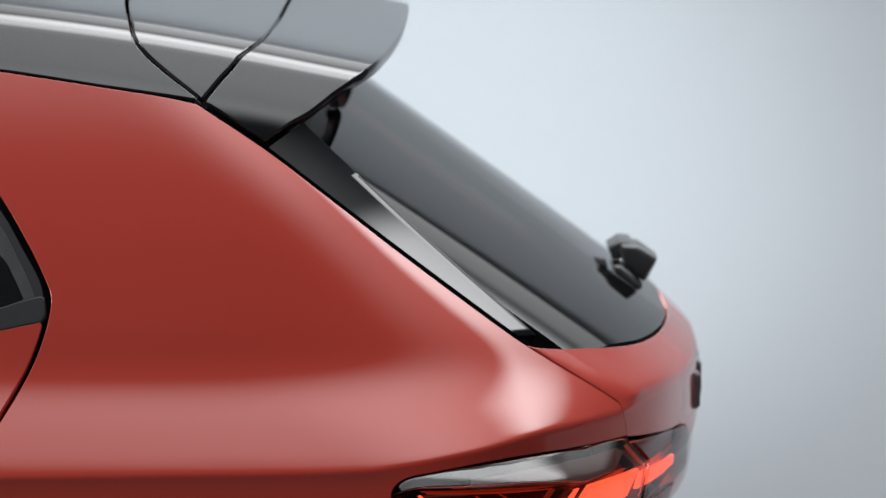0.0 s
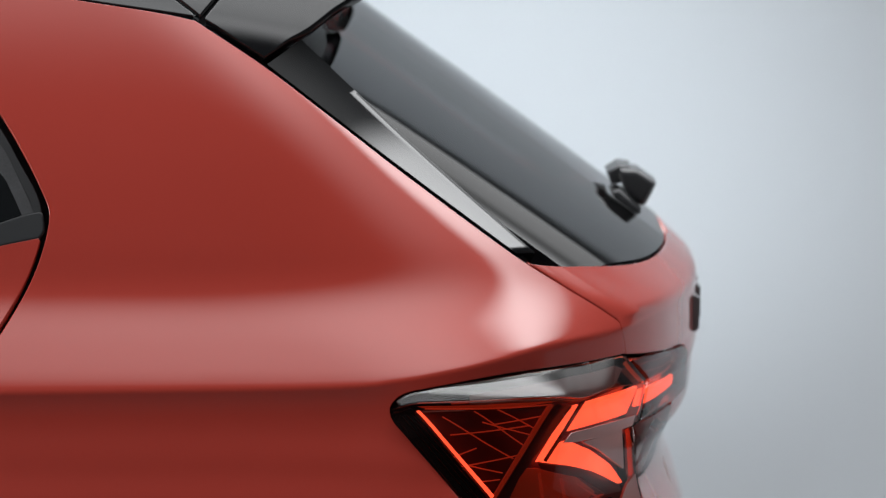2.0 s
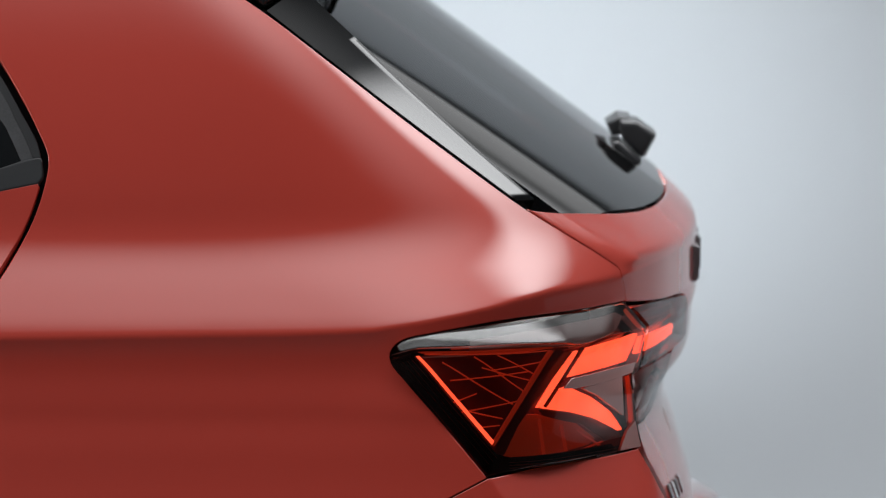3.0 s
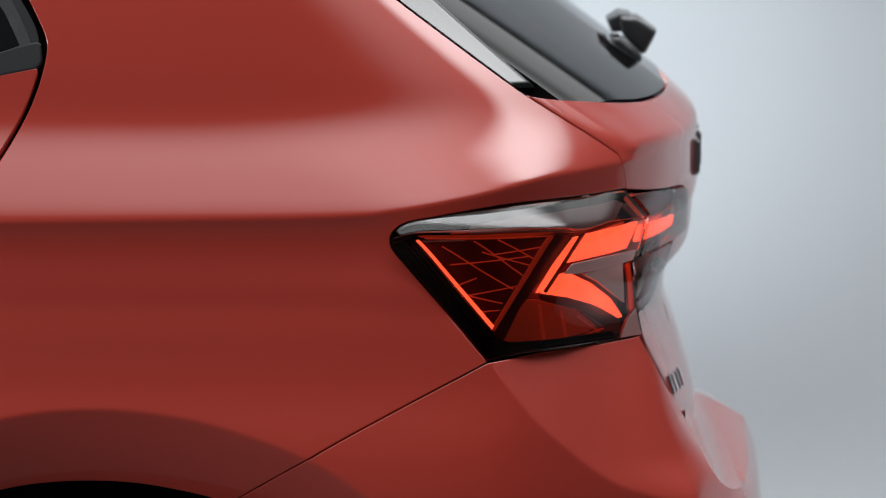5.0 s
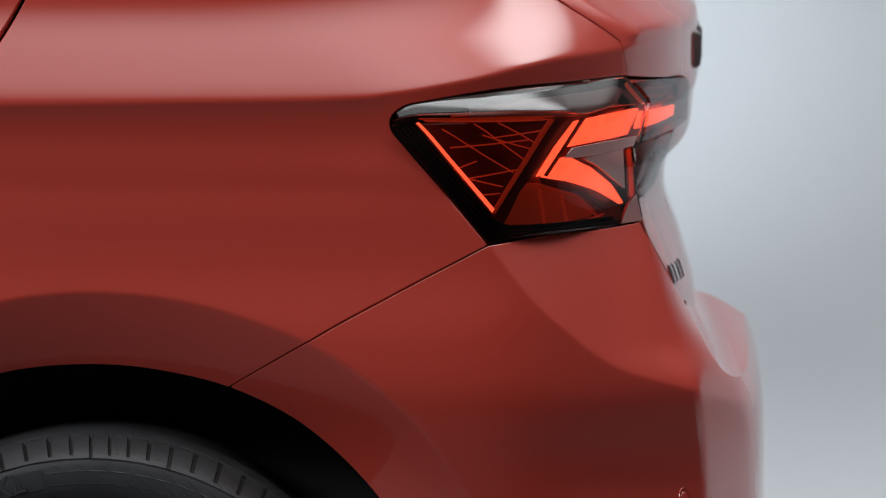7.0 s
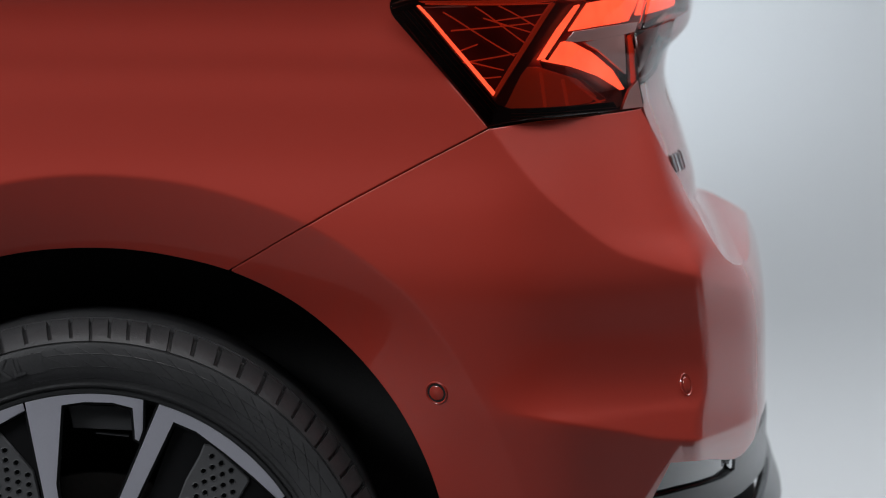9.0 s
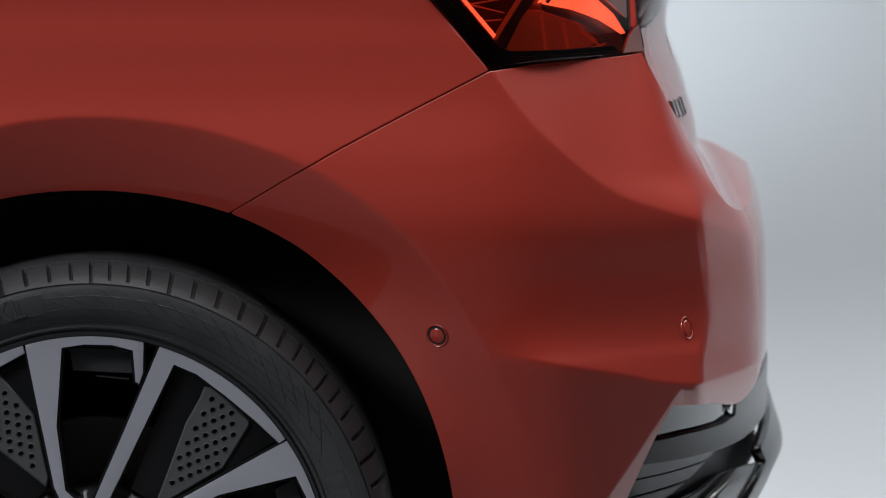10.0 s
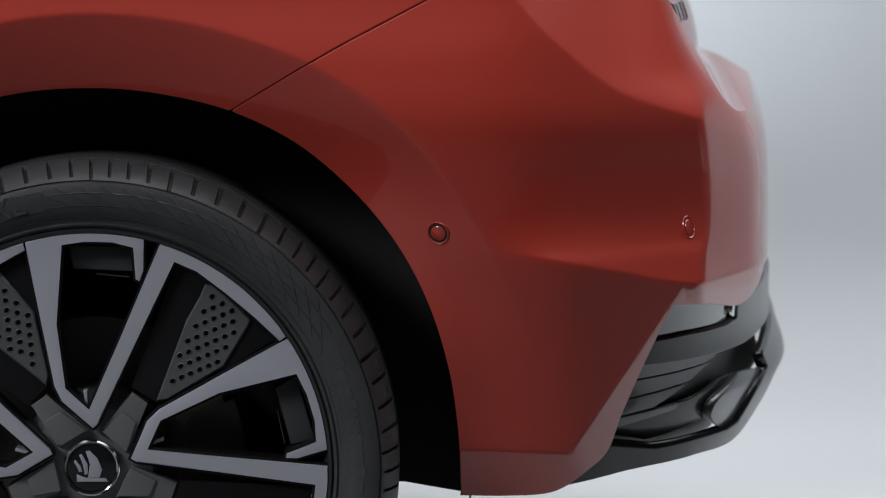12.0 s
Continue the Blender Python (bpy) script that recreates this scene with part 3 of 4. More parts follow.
wing = loop(spline((0.1061, 0.2899), (0.1345, 0.2831), (0.1705, 0.2773)), spline((0.1705, 0.2773), (0.1884, 0.2830), (0.2121, 0.2950), (0.2416, 0.3201), (0.2666, 0.3424), (0.2860, 0.3917), (0.3002, 0.4978), (0.3117, 0.6310), (0.3184, 0.7682), (0.3192, 0.8546), (0.3151, 0.8790), (.3160, CENTRE - .0005)), [(0.1918, CENTRE - .0005)], spline((0.1918, CENTRE - .001), (0.1858, 0.7227), (0.1742, 0.4877), (0.1600, 0.3718), (0.1412, 0.3347), (0.1239, 0.3131), (0.1061, 0.2907)))
shell("spoiler", wing, TOP, BLACK, car, "gloss black roof spoiler with side wings", mirror=True, h=.012, lines=(ridge_run, skirt_run), depth=.016)

# ---- rear window ----
low_pts = np.array(glass_low)
low_y = gate(low_pts[:, 0], low_pts[:, 1])


def rear_glass(u, w):
    """u: 0 at the top, 1 at the bottom edge; w: 0 at the side, 1 in the middle."""
    y = .306 + (CENTRE - .306) * w
    low = np.array((np.interp(y, low_y, low_pts[:, 0]) - .0015, y, np.interp(y, low_y, low_pts[:, 1]) + .0025))
    k = 1 - (1 - w) ** 1.8
    top = np.array((.140 + .010 * k, y, 1.318 + .080 * k))
    p = top * (1 - u) + low * u
    p[2] += .003 * math.sin(math.pi * u)
    reach = .10 + .07 * u
    roll = max(0, 1 - w / reach) ** 2 * (.5 + .6 * u)
    p[0] -= .0078 * roll
    p[2] -= .0118 * roll
    return tuple(p)


ws = [(i / 60) ** 1.5 for i in range(61)]
rows = [[rear_glass(u / 40, w) for w in ws] + [(p[0], 2 * CENTRE - p[1], p[2]) for p in [rear_glass(u / 40, w) for w in ws[-2::-1]]] for u in range(41)]
part("rear_window", grid_mesh(rows), GLASS, car, "dark tinted curved rear window glass")
# the glass copied inwards as a black sheet, for the cabin's darkness
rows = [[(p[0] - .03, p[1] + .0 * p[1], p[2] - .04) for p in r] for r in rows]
part("cabin_shade", grid_mesh(rows), LINER, car, "added dark sheet behind the glass for the unlit cabin")

# ---- side trim of the rear window, door, wiper ----
def trim_blade():
    """A tapering gloss black blade: flat near face that twists towards the top, sharp far edge, cut end."""
    rows = []
    for i in range(41):
        t = i / 40
        p = np.array((.1738, .278, 1.2861)) * (1 - t) + np.array((.4355, .284, 1.0863)) * t
        q = np.array((.2097, .306, 1.3100)) * (1 - t) + np.array((.4555, .301, 1.0854)) * t
        bow = math.sin(math.pi * t)
        q += np.array((-.0010, .007, -.0026)) * bow
        p += np.array((-.0008, 0, -.0010)) * bow
        rows.append([p + (0, .016, -.006), p + (0, .0012, -.0008), p] + [p * (1 - k) + q * k for k in (.2, .4, .6, .8)] + [q, q + (.0006, .0010, -.0006), q + (-.004, .012, -.012)])
    end = [v + np.array((.0016, .0015, -.0026)) for v in rows[-1]]
    rows.append(end)
    rows.append([v * .2 + np.mean(end, axis=0) * .8 + (.0, .004, -.001) for v in end])
    return grid_mesh(rows)


part("window_trim", trim_blade(), BLACK, car, "gloss black tapered blade beside the rear window", sharp=50)

door_edge = [p for p in door_gap if p[1] < 1.2417]
door_inner = [(x - .0045, z) for x, z in door_edge]
door_low = loop(spline((-.32, 1.062), (-.1013, 1.1071), (-.0604, 1.1151)), [p for p in door_inner if p[1] < 1.112], [(-.32, .70)])
shell("door", door_low, BODY, RED, car, "red rear door", inset=.0012, lines=(shoulder_line,))
frame_out = [p for p in door_inner if 1.120 < p[1]]
frame_top = spline((-.32, 1.385), (-.1835, 1.335), (-.1080, 1.2390))
shell("window_frame", loop([(-.32, 1.07), (-.1013, 1.1085), (-.0604, 1.1165), (-.0570, 1.1240)], spline((-.0590, 1.1300), (-.0585, 1.1390), (-.0620, 1.1560), (-.0800, 1.1885), (-.1045, 1.2290), (-.20, 1.345)), [(-.32, 1.37)]), BODY, SATIN, car, "satin black window frame of the rear door", inset=.0, off=-.006)
door_window = tagged(new("door_window"), "dark glass in black rubber seal")
door_window.parent = car
shell("seal", loop(spline((-.30, 1.36), (-.103, 1.2106), (-.0846, 1.1793), (-.0677, 1.1451), (-.0664, 1.1393)), [(-.0782, 1.137), (-.1015, 1.129), (-.30, 1.085)]), BODY, RUBBER, door_window, "grey rubber window seal", inset=0, off=-.0045, depth=.004)
shell("pane", loop(spline((-.30, 1.34), (-.1023, 1.1822), (-.0902, 1.1622), (-.0793, 1.1393)), [(-.1016, 1.1307), (-.30, 1.09)]), BODY, BLACK, door_window, "black privacy glass", inset=0, off=-.0035, depth=.003)
shell("sill_strip", loop(spline((-.30, 1.077), (-.1015, 1.1278), (-.0781, 1.1353), (-.0605, 1.1393)), spline((-.0582, 1.1385), (-.0569, 1.1221), (-.0615, 1.1163)), [(-.1013, 1.1082), (-.30, 1.058)]), BODY, SATIN, car, "satin black strip under the side window", inset=0, off=.001, depth=.01, bevel=.002)

wiper = new("rear_wiper")
wiper.parent = car
tagged(wiper, "black plastic rear wiper pivot with cap")
part("cap", prism([(.5655, 1.1240), (.5860, 1.1235), (.6075, 1.1080), (.6060, 1.1030), (.5955, 1.0830), (.5900, 1.0810), (.5690, 1.1010), (.5640, 1.1150)], .835, .905, .007, 3), SLAT, wiper)
part("base", prism([(.5560, 1.1000), (.5650, 1.1010), (.5900, 1.0790), (.5895, 1.0730), (.5790, 1.0625), (.5740, 1.0630), (.5500, 1.0850), (.5515, 1.0930)], .828, .912, .005, 3), SLAT, wiper)
part("arm", prism([(.5500, 1.1190), (.5640, 1.1280), (.5780, 1.1260), (.5700, 1.1060), (.5560, 1.1050)], .85, .93, .005, 3), SLAT, wiper)

# ---- lettering and plate on the tailgate, as plain bars ----
letters = new("maker_lettering")
letters.parent = car
tagged(letters, "dark chrome raised bars on the tailgate")
for i in range(5):
    y = .655 + i * .115
    x0 = float(gate_x(.978))
    s = max(0, (abs(y - CENTRE) / .77)) ** 2.2
    bm = bmesh.new()
    bmesh.ops.create_cube(bm, size=1, matrix=Matrix.Translation((x0 - (1 - (1 - s) ** (1 / 3)) * .36 - .001, y, .979)) @ Matrix.Diagonal((.010, .045, .040, 1)))
    bmesh.ops.bevel(bm, geom=bm.edges[:], offset=.0025, segments=2, affect="EDGES")
    part("bar", bm, DARK_ALLOY, letters)
name_bars = new("model_lettering")
name_bars.parent = car
tagged(name_bars, "small chrome raised bars low on the tailgate")
for i in range(4):
    q, n = GATE.lift(GATE.flat([(.6075 + i * .0046, .7515 - i * .001)]))
    bm = bmesh.new()
    turn = Vector(n[0]).to_track_quat("X", "Z").to_matrix().to_4x4()
    bmesh.ops.create_cube(bm, size=1, matrix=Matrix.Translation(q[0]) @ turn @ Matrix.Diagonal((.005, .016, .021, 1)))
    bmesh.ops.bevel(bm, geom=bm.edges[:], offset=.0012, segments=2, affect="EDGES")
    part("bar", bm, CHROME if i % 2 else DARK_ALLOY, name_bars)
plate = new("number_plate")
plate.parent = car
tagged(plate, "white number plate in black holder")
for nm, m, wide, high, thick, dx in (("holder", SATIN, .53, .122, .006, 0), ("sheet", WHITE, .52, .112, .003, .0045)):
    bm = bmesh.new()
    bmesh.ops.create_cube(bm, size=1, matrix=pose(.6055 + dx, CENTRE, .808, 0, -17) @ Matrix.Diagonal((thick, wide, high, 1)))
    bmesh.ops.bevel(bm, geom=bm.edges[:], offset=.001, segments=1, affect="EDGES")
    part(nm, bm, m, plate)

# ---- tail lamps ----
lamp = new("tail_lamp")
lamp.parent = car
tagged(lamp, "red smoked tail lamp with lit strips and lattice")
lamp_right = spline((.5757, .8100), (.5661, .8517), (.5600, .9020)) + spline((.5595, .9061), (.5682, .9075)) + spline((.5688, .9085), (.5735, .9270), (.5772, .9464)) + spline((.5770, .9480), (.5560, .9735))
lamp_foot = [(x, z + .0002 + .0034 * math.sin(math.pi * min(1, max(0, (x - .407) / .13))) ** .7) for x, z in bump_top[1:-1]]
outer = loop([(.5548, .9760)], lamp_top[1:-1], [(.4061, .8199)], lamp_foot, [p for p in lamp_right[:-1] if p[1] > .828])
rim_line = [(x, float(lens_edge(x))) for x in np.linspace(.31, .575, 90)]
rim_run = [p for p in rim_line if p[0] > .3135]
upper = loop(rim_run, [(.5772, .9480), (.5560, .9735), (.5548, .9760)], [p for p in lamp_top[1:] if p[1] > float(lens_edge(p[0])) + .002 and p[0] > .309])
under_edge = loop(rim_run[::-1], [p for p in lamp_top[1:-1] if p[1] <= float(lens_edge(p[0])) + .002], [(.4061, .8199)], lamp_foot, [p for p in lamp_right[:-1] if .828 < p[1] < .946])
shell("upper_cover", upper, LENS_SKIN, LENS_TOP, lamp, "clear glossy upper facet of the cover", h=.008, inset=.0007, depth=.004, bevel=.0005)
shell("lens", under_edge, LENS_SKIN, LENS, lamp, "glossy red smoked cover", h=.008, inset=.0007, depth=.004, bevel=.0005)
# added grey sheet that lightens the clear facet from below
backing_run = [(.3900, .9640), (.4500, .9690), (.5480, .9725), (.5560, .9680), (.5471, .9564), (.5069, .9500), (.4300, .9565), (.3900, .9575)]
shell("facet_backing", loop(*[spline(a, b) for a, b in zip(backing_run, backing_run[1:] + backing_run[:1])]), LENS_SKIN, FACET_GREY, lamp, "grey sheet added under the clear facet to lighten it", h=.008, inset=0, off=-.008, depth=.003)
shell("housing", outer, LENS_SKIN, HOUSING, lamp, "dark red-black lamp housing", h=.015, inset=.003, off=-.024, rim=False)


def lit(name, pts, mat, off, parent=lamp, sheet=LENS_SKIN, label="", smooth=True, depth=.004):
    run = spline(*pts, pts[0]) if smooth else loop(*[spline(a, b) for a, b in zip(pts, pts[1:] + pts[:1])])
    return shell(name, loop(run), sheet, mat, parent, label, h=.006, inset=0, off=off, depth=depth, bevel=.0006)


def rod(name, a, b, r, mat, off, parent=lamp, sheet=LENS_SKIN, label=""):
    """A thin three-sided rib behind the cover, from a to b in (x, z)."""
    run = spline(a, b, gap=.006)
    pos, nor = sheet.lift(sheet.flat(run), off)
    rows = []
    for p, n in zip(pos, nor):
        t = Vector((b[0] - a[0], 0, b[1] - a[1])).normalized()
        w = np.array(Vector(n).cross(t))
        rows.append([p - w * r - n * r * 2, p - w * r * .6 + n * r * .3, p + n * r, p + w * r * .6 + n * r * .3, p + w * r - n * r * 2])
    return part(name, grid_mesh(rows), mat, parent, label)


lit("lit_strip", [(0.3336, 0.9432), (0.3358, 0.9438), (0.4157, 0.8550), (0.4138, 0.8521)], LED, -.008, smooth=False, label="glowing red light strip", depth=.001)
lit("guide_bar", [(0.4138, 0.8516), (0.4182, 0.8506), (0.4816, 0.9419), (0.4774, 0.9442)], DIM, -.008, smooth=False, label="dim red guide bar")
lit("guide_bar", [(.3360, .9500), (.4777, .9492), (.4790, .9470), (.3390, .9478)], DIM, -.008, smooth=False, label="dim red guide bar")
lit("divider", [(0.4819, 0.9441), (0.4987, 0.9389), (0.4758, 0.9117), (0.4421, 0.8713), (0.4271, 0.8434), (0.4182, 0.8325), (0.4157, 0.8480)], HOUSING, -.006, smooth=False, label="dark slanted divider")
for a, b in (((.3606, .9360), (.4389, .8908)), ((.3953, .9425), (.4535, .9015)), ((.4214, .9435), (.4653, .9181)), ((.3692, .9173), (.4564, .9227)), ((.3779, .8853), (.4447, .8934)), ((.3982, .9037), (.3692, .8943)), ((.3866, .8871), (.4272, .8770)), ((.3982, .8695), (.4243, .8703)), ((.4156, .9262), (.4771, .9319)), ((.4040, .9294), (.4623, .9125)), ((.3420, .9462), (.4770, .9440))):
    rod("lattice_rib", a, b, .0008, GUIDE, -.013)
lit("lit_bar", [(0.5157, 0.9394), (0.5445, 0.9409), (0.5764, 0.9409), (0.5703, 0.9276), (0.5636, 0.9156), (0.5269, 0.9149), (0.4928, 0.9128)], LED, -.010, smooth=False, label="glowing wide red light bar")
lit("lit_arc", [(0.4701, 0.8840), (0.4795, 0.8984), (0.4980, 0.9018), (0.5211, 0.8884), (0.5447, 0.8659), (0.5575, 0.8461), (0.5521, 0.8462), (0.5271, 0.8637), (0.4980, 0.8764)], LED, -.010, smooth=False, label="glowing curved red light blade")
lit("web", [(0.4668, 0.8826), (0.4980, 0.8747), (0.5271, 0.8614), (0.5522, 0.8445), (0.5389, 0.8386), (0.5125, 0.8600), (0.4696, 0.8768)], HOUSING, -.008, smooth=False, label="dark web under the lit blade")
lit("lit_link", [(0.4987, 0.9363), (0.5073, 0.9392), (0.4741, 0.8884), (0.4634, 0.8853)], LED, -.008, smooth=False, label="glowing slanted red strip")
lit("border", [(.3085, .9400), (.3270, .9470), (.4165, .8420), (.4080, .8225)], BLACK, -.003, smooth=False, label="black border of the cover", depth=.002)
lit("border", [(.4095, .8225), (.4170, .8415), (.4300, .8375), (.4861, .8360), (.5400, .8345), (.5450, .8264), (.5153, .8268), (.4558, .8272), (.4200, .8246)], BLACK, -.003, smooth=False, label="black border of the cover", depth=.002)
# opaque patch on the cover, coloured like a reflection
lit("pale_sheen", [(.5060, .9005), (.5300, .9030), (.5480, .9040), (.5500, .8640), (.5447, .8690), (.5211, .8915)], LAMP_GREY, .0008, smooth=False, label="pale grey patch painted as a reflection above the lit blade")
lit("corner_cover", [(.5471, .8268), (.5690, .8272), (.5632, .8540), (.5546, .8451)], LAMP_GREY, .0008, smooth=False, label="grey clear corner of the cover")
lit("seam", [(0.5085, 0.9391), (0.5145, 0.9435), (0.4718, 0.8850), (0.4701, 0.8867)], HOUSING, -.006, smooth=False, label="dark seam beside the slanted strip")
lit("reflector", [(0.4527, 0.8780), (0.4696, 0.8763), (0.5125, 0.8591), (0.5336, 0.8407), (0.5272, 0.8366), (0.4866, 0.8346), (0.4304, 0.8351)], AMBER, -.017, smooth=False, label="dark amber reflector chamber with LED light put in as glow")
for a, b in (((.4700, .8720), (.4760, .8360)), ((.4950, .8620), (.5010, .8345)), ((.5130, .8530), (.5380, .8330)), ((.4990, .8300), (.5400, .8370)), ((.4500, .8330), (.5350, .8290))):
    rod("chamber_rib", a, b, .0012, DIM, -.014)
# two grey strips in place of the highlights between the lit blades
lit("bridge", [(.5040, .9080), (.5500, .9120), (.5590, .9060), (.5590, .9020), (.5300, .9010)], LAMP_GREY, -.009, smooth=False, label="grey strip painted as a highlight between lit blades")
lit("lens_sheen", [(0.4857, 0.9034), (0.4937, 0.9119), (0.5269, 0.9144), (0.5630, 0.9146), (0.5598, 0.9061), (0.5269, 0.9032), (0.4980, 0.9026)], LAMP_GREY, .0012, smooth=False, label="grey strip painted as a reflection on the cover", depth=.002)
rod("edge_guide", (.5585, .9040), (.5625, .8520), .0014, GUIDE, -.004, label="thin red edge guide")
rod("edge_guide", (.5560, .9720), (.5765, .9475), .0014, DIM, -.004, label="thin red edge guide")
for z in (.9600, .9650, .9700):
    rod("step_rib", (.37, z - .008), (.53, z), .0007, DIM, -.016)

for k in range(3):
    rod("rim_line", (.3185 + .005 * k, .938 + .001 * k), (.4085 + .004 * k, .8320 + .003 * k), .0006, HOUSING, -.003)
    rod("rim_line", (.43, .8270 + .0028 * k), (.545, .8235 + .0028 * k), .0005, HOUSING, -.003)

inner_lamp = new("tail_lamp_inner")
inner_lamp.parent = car
tagged(inner_lamp, "inner tail lamp section on the tailgate")
inner_top = loop(spline((.5575, .9728), (.59, .9668), (.6241, .9580)), [(.6290, .9540)], spline((.6305, .9482), (.6286, .9085)), spline((.6270, .9078), (.6093, .9083), (.5699, .9072)), spline((.5699, .9080), (.5745, .9270), (.5789, .9455)), [(.5785, .9485)])
shell("lens", inner_top, INNER, LENS, inner_lamp, "glossy red smoked cover", h=.008, inset=.0012, off=.001, depth=.006)
inner_low = loop(spline((.5605, .9062), (.5690, .9062), (.6085, .9070)), spline((.6085, .9065), (.6010, .8830), (.5923, .8589)), spline((.5900, .8575), (.5672, .8490)), spline((.5668, .8510), (.5605, .9055)))
shell("lens", inner_low, INNER, LENS_CLEAR, inner_lamp, "grey smoked clear cover", h=.008, inset=.0012, off=.001, depth=.006)
shell("housing", inner_top, INNER, HOUSING, inner_lamp, "dark lamp housing", h=.012, inset=.002, off=-.018, rim=False)
shell("housing", inner_low, INNER, LAMP_GREY, inner_lamp, "grey lamp housing", h=.012, inset=.002, off=-.014, rim=False)
lit("lit_bar", [(.5782, .9361), (.6208, .9285), (.6194, .9191), (.5728, .9202)], LED, -.008, inner_lamp, INNER, "glowing wide red light bar", smooth=False)
for z in (.9420, .9480, .9540, .9600):
    rod("step_rib", (.585, z), (.622, z - .006), .0007, DIM, -.012, inner_lamp, INNER)
rod("edge_guide", (.5612, .9040), (.5672, .8530), .0012, DIM, -.004, inner_lamp, INNER)

# ---- parking sensors ----
for x, z, squeeze in ((.3530, .5516, 1), (.6102, .5481, .62)):
    q, n = BODY.lift(BODY.flat([(x, z)]))
    turn = Matrix.Translation(q[0]) @ Vector(n[0]).to_track_quat("Z", "Y").to_matrix().to_4x4() @ Matrix.Diagonal((squeeze, 1, 1, 1))
    sensor = new("parking_sensor")
    sensor.parent = car
    tagged(sensor, "round red parking sensor set in the bumper")
    # no recess is cut: the near sensor's gap shade is a black ring
    for nm, profile, mat, about in (("ring", [(.0126, -.001), (.0123, .0010), (.0114, .0019), (.0105, .0013), (.0100, .0004)], RED, ""), ("cap", [(.0078, .0003), (.0078, .0010), (.0068, .0019), (.0001, .0022)], RED, ""), ("gap", [(.0102, .0006), (.0074, .0007)], LINER if squeeze == 1 else RED, "surface ring that stands for the shaded gap")):
        bm = revolve(profile, (0, 0), 40)
        bm.transform(turn @ Matrix.Rotation(radians(90), 4, "X"))
        part(nm, bm, mat, sensor, about)

# ---- black lower bumper ----
low_side = spline((.5950, .4668), (.5711, .4265), (.5417, .3638), (.5255, .3223)) + spline((.5240, .3200), (.5069, .2988), (.4718, .2812), (.4251, .2719))
low_foot = spline((.4251, .2705), (.4836, .2743), (.5609, .2880), (.6231, .2938), (.6701, .2959), (.7005, .3260), (.7190, .3480))
diffuser = new("diffuser")
diffuser.parent = car
tagged(diffuser, "gloss black lower bumper with slats")
top_run = spline((.7144, .4594), (.7018, .4541), (.6729, .4505), (.5950, .4668))
shell("back_panel", loop(low_side, low_foot, [(float(diff_x(z)) - 1e-6, z) for z in np.linspace(.352, .46, 20)], top_run), LOW, SATIN, diffuser, "satin black recessed panel", off=-.030, h=.012, inset=0, rim=False, mirror=True)
def edges(*pts):
    """A run of straight edges through pts."""
    return loop(*[spline(a, b) for a, b in zip(pts, pts[1:])])


rear_run = [(float(diff_x(z)) - 1e-6, z) for z in np.linspace(.452, .405, 10)]
shell("insert", loop(edges((.5950, .4650), (.6700, .4505), (.6722, .4310), (.6620, .4285), (.6170, .4300), (.5745, .4275), (.5950, .4650))), LOW, BLACK, diffuser, "gloss black blanking panel", off=-.009, h=.008, inset=.0012)
shell("crossbar", loop(edges((.5715, .4262), (.6153, .4282), (.6596, .4268), (.6738, .4303), (.6748, .4492)), spline((.6780, .4500), (.7018, .4520), (.7144, .4560)), rear_run, edges((.7190, .4040), (.6857, .4012), (.6599, .4016), (.6101, .4030), (.5610, .4040))), LOW, TRIM, diffuser, "gloss black crossbar", off=-.002, h=.008, inset=.0005, mirror=True, bevel=.0018)
lit("reflector_end", [(.6700, .4460), (.6732, .4440), (.6730, .4330), (.6695, .4345)], CHROME, -.004, diffuser, LOW, "small bright end piece", smooth=True, depth=.006)
for run in ([(.5675, .4020), (.6599, .4000), (.6568, .3952), (.6478, .3925), (.5600, .3858)], [(.5585, .3832), (.6478, .3900), (.6302, .3785), (.5495, .3658)], [(.5475, .3627), (.6216, .3738), (.5857, .3530), (.5400, .3447)], [(.5380, .3415), (.6133, .3526), (.6106, .3466), (.5325, .3300)]):
    lit("slat", run, SLAT, -.012, diffuser, LOW, smooth=False, depth=.006)
shell("tray", loop(edges((.5300, .3300), (.5830, .3460), (.6303, .3520), (.6700, .3700), (.6850, .3715), (.6520, .3440), (.6480, .3230), (.5787, .3080), (.5246, .3200))), LOW, TRIM, diffuser, "gloss black tray", off=-.018, h=.008, inset=0, depth=.01)
shell("lip", loop(edges((.5233, .3188), (.5787, .3085), (.6260, .3115), (.6616, .3118), (.6738, .3161), (.6944, .3443), (.7120, .3640), (.7060, .3780), (.7215, .3930), (.7260, .4010)), [(float(diff_x(z)) - 1e-6, z) for z in np.linspace(.40, .352, 12)], low_foot[::-1], spline((.4718, .2812), (.5069, .2988), (.5215, .3170))), LOW, TRIM, diffuser, "gloss black lower lip", off=.0, h=.008, inset=.0005, bevel=.0016, mirror=True)
lit("corner_pocket", [(.6848, .3715), (.7120, .3630), (.6944, .3443), (.6738, .3165), (.6600, .3135), (.6480, .3290), (.6515, .3429)], SLAT, -.007, diffuser, LOW, "glossy grey angled corner facet", smooth=True, depth=.012)

# ---- wheelhouse and underside ----
part("wheelhouse", revolve([(.388, .132), (.390, .14), (.390, .26), (.30, .27), (.01, .27)], (0, HUB_Z), 72, start=-9, end=189), LINER, car, "black felt wheelhouse liner")
bm = bmesh.new()
bmesh.ops.create_cube(bm, size=1, matrix=Matrix.Translation((.07, CENTRE, .275)) @ Matrix.Diagonal((.78, 1.2, .03, 1)))
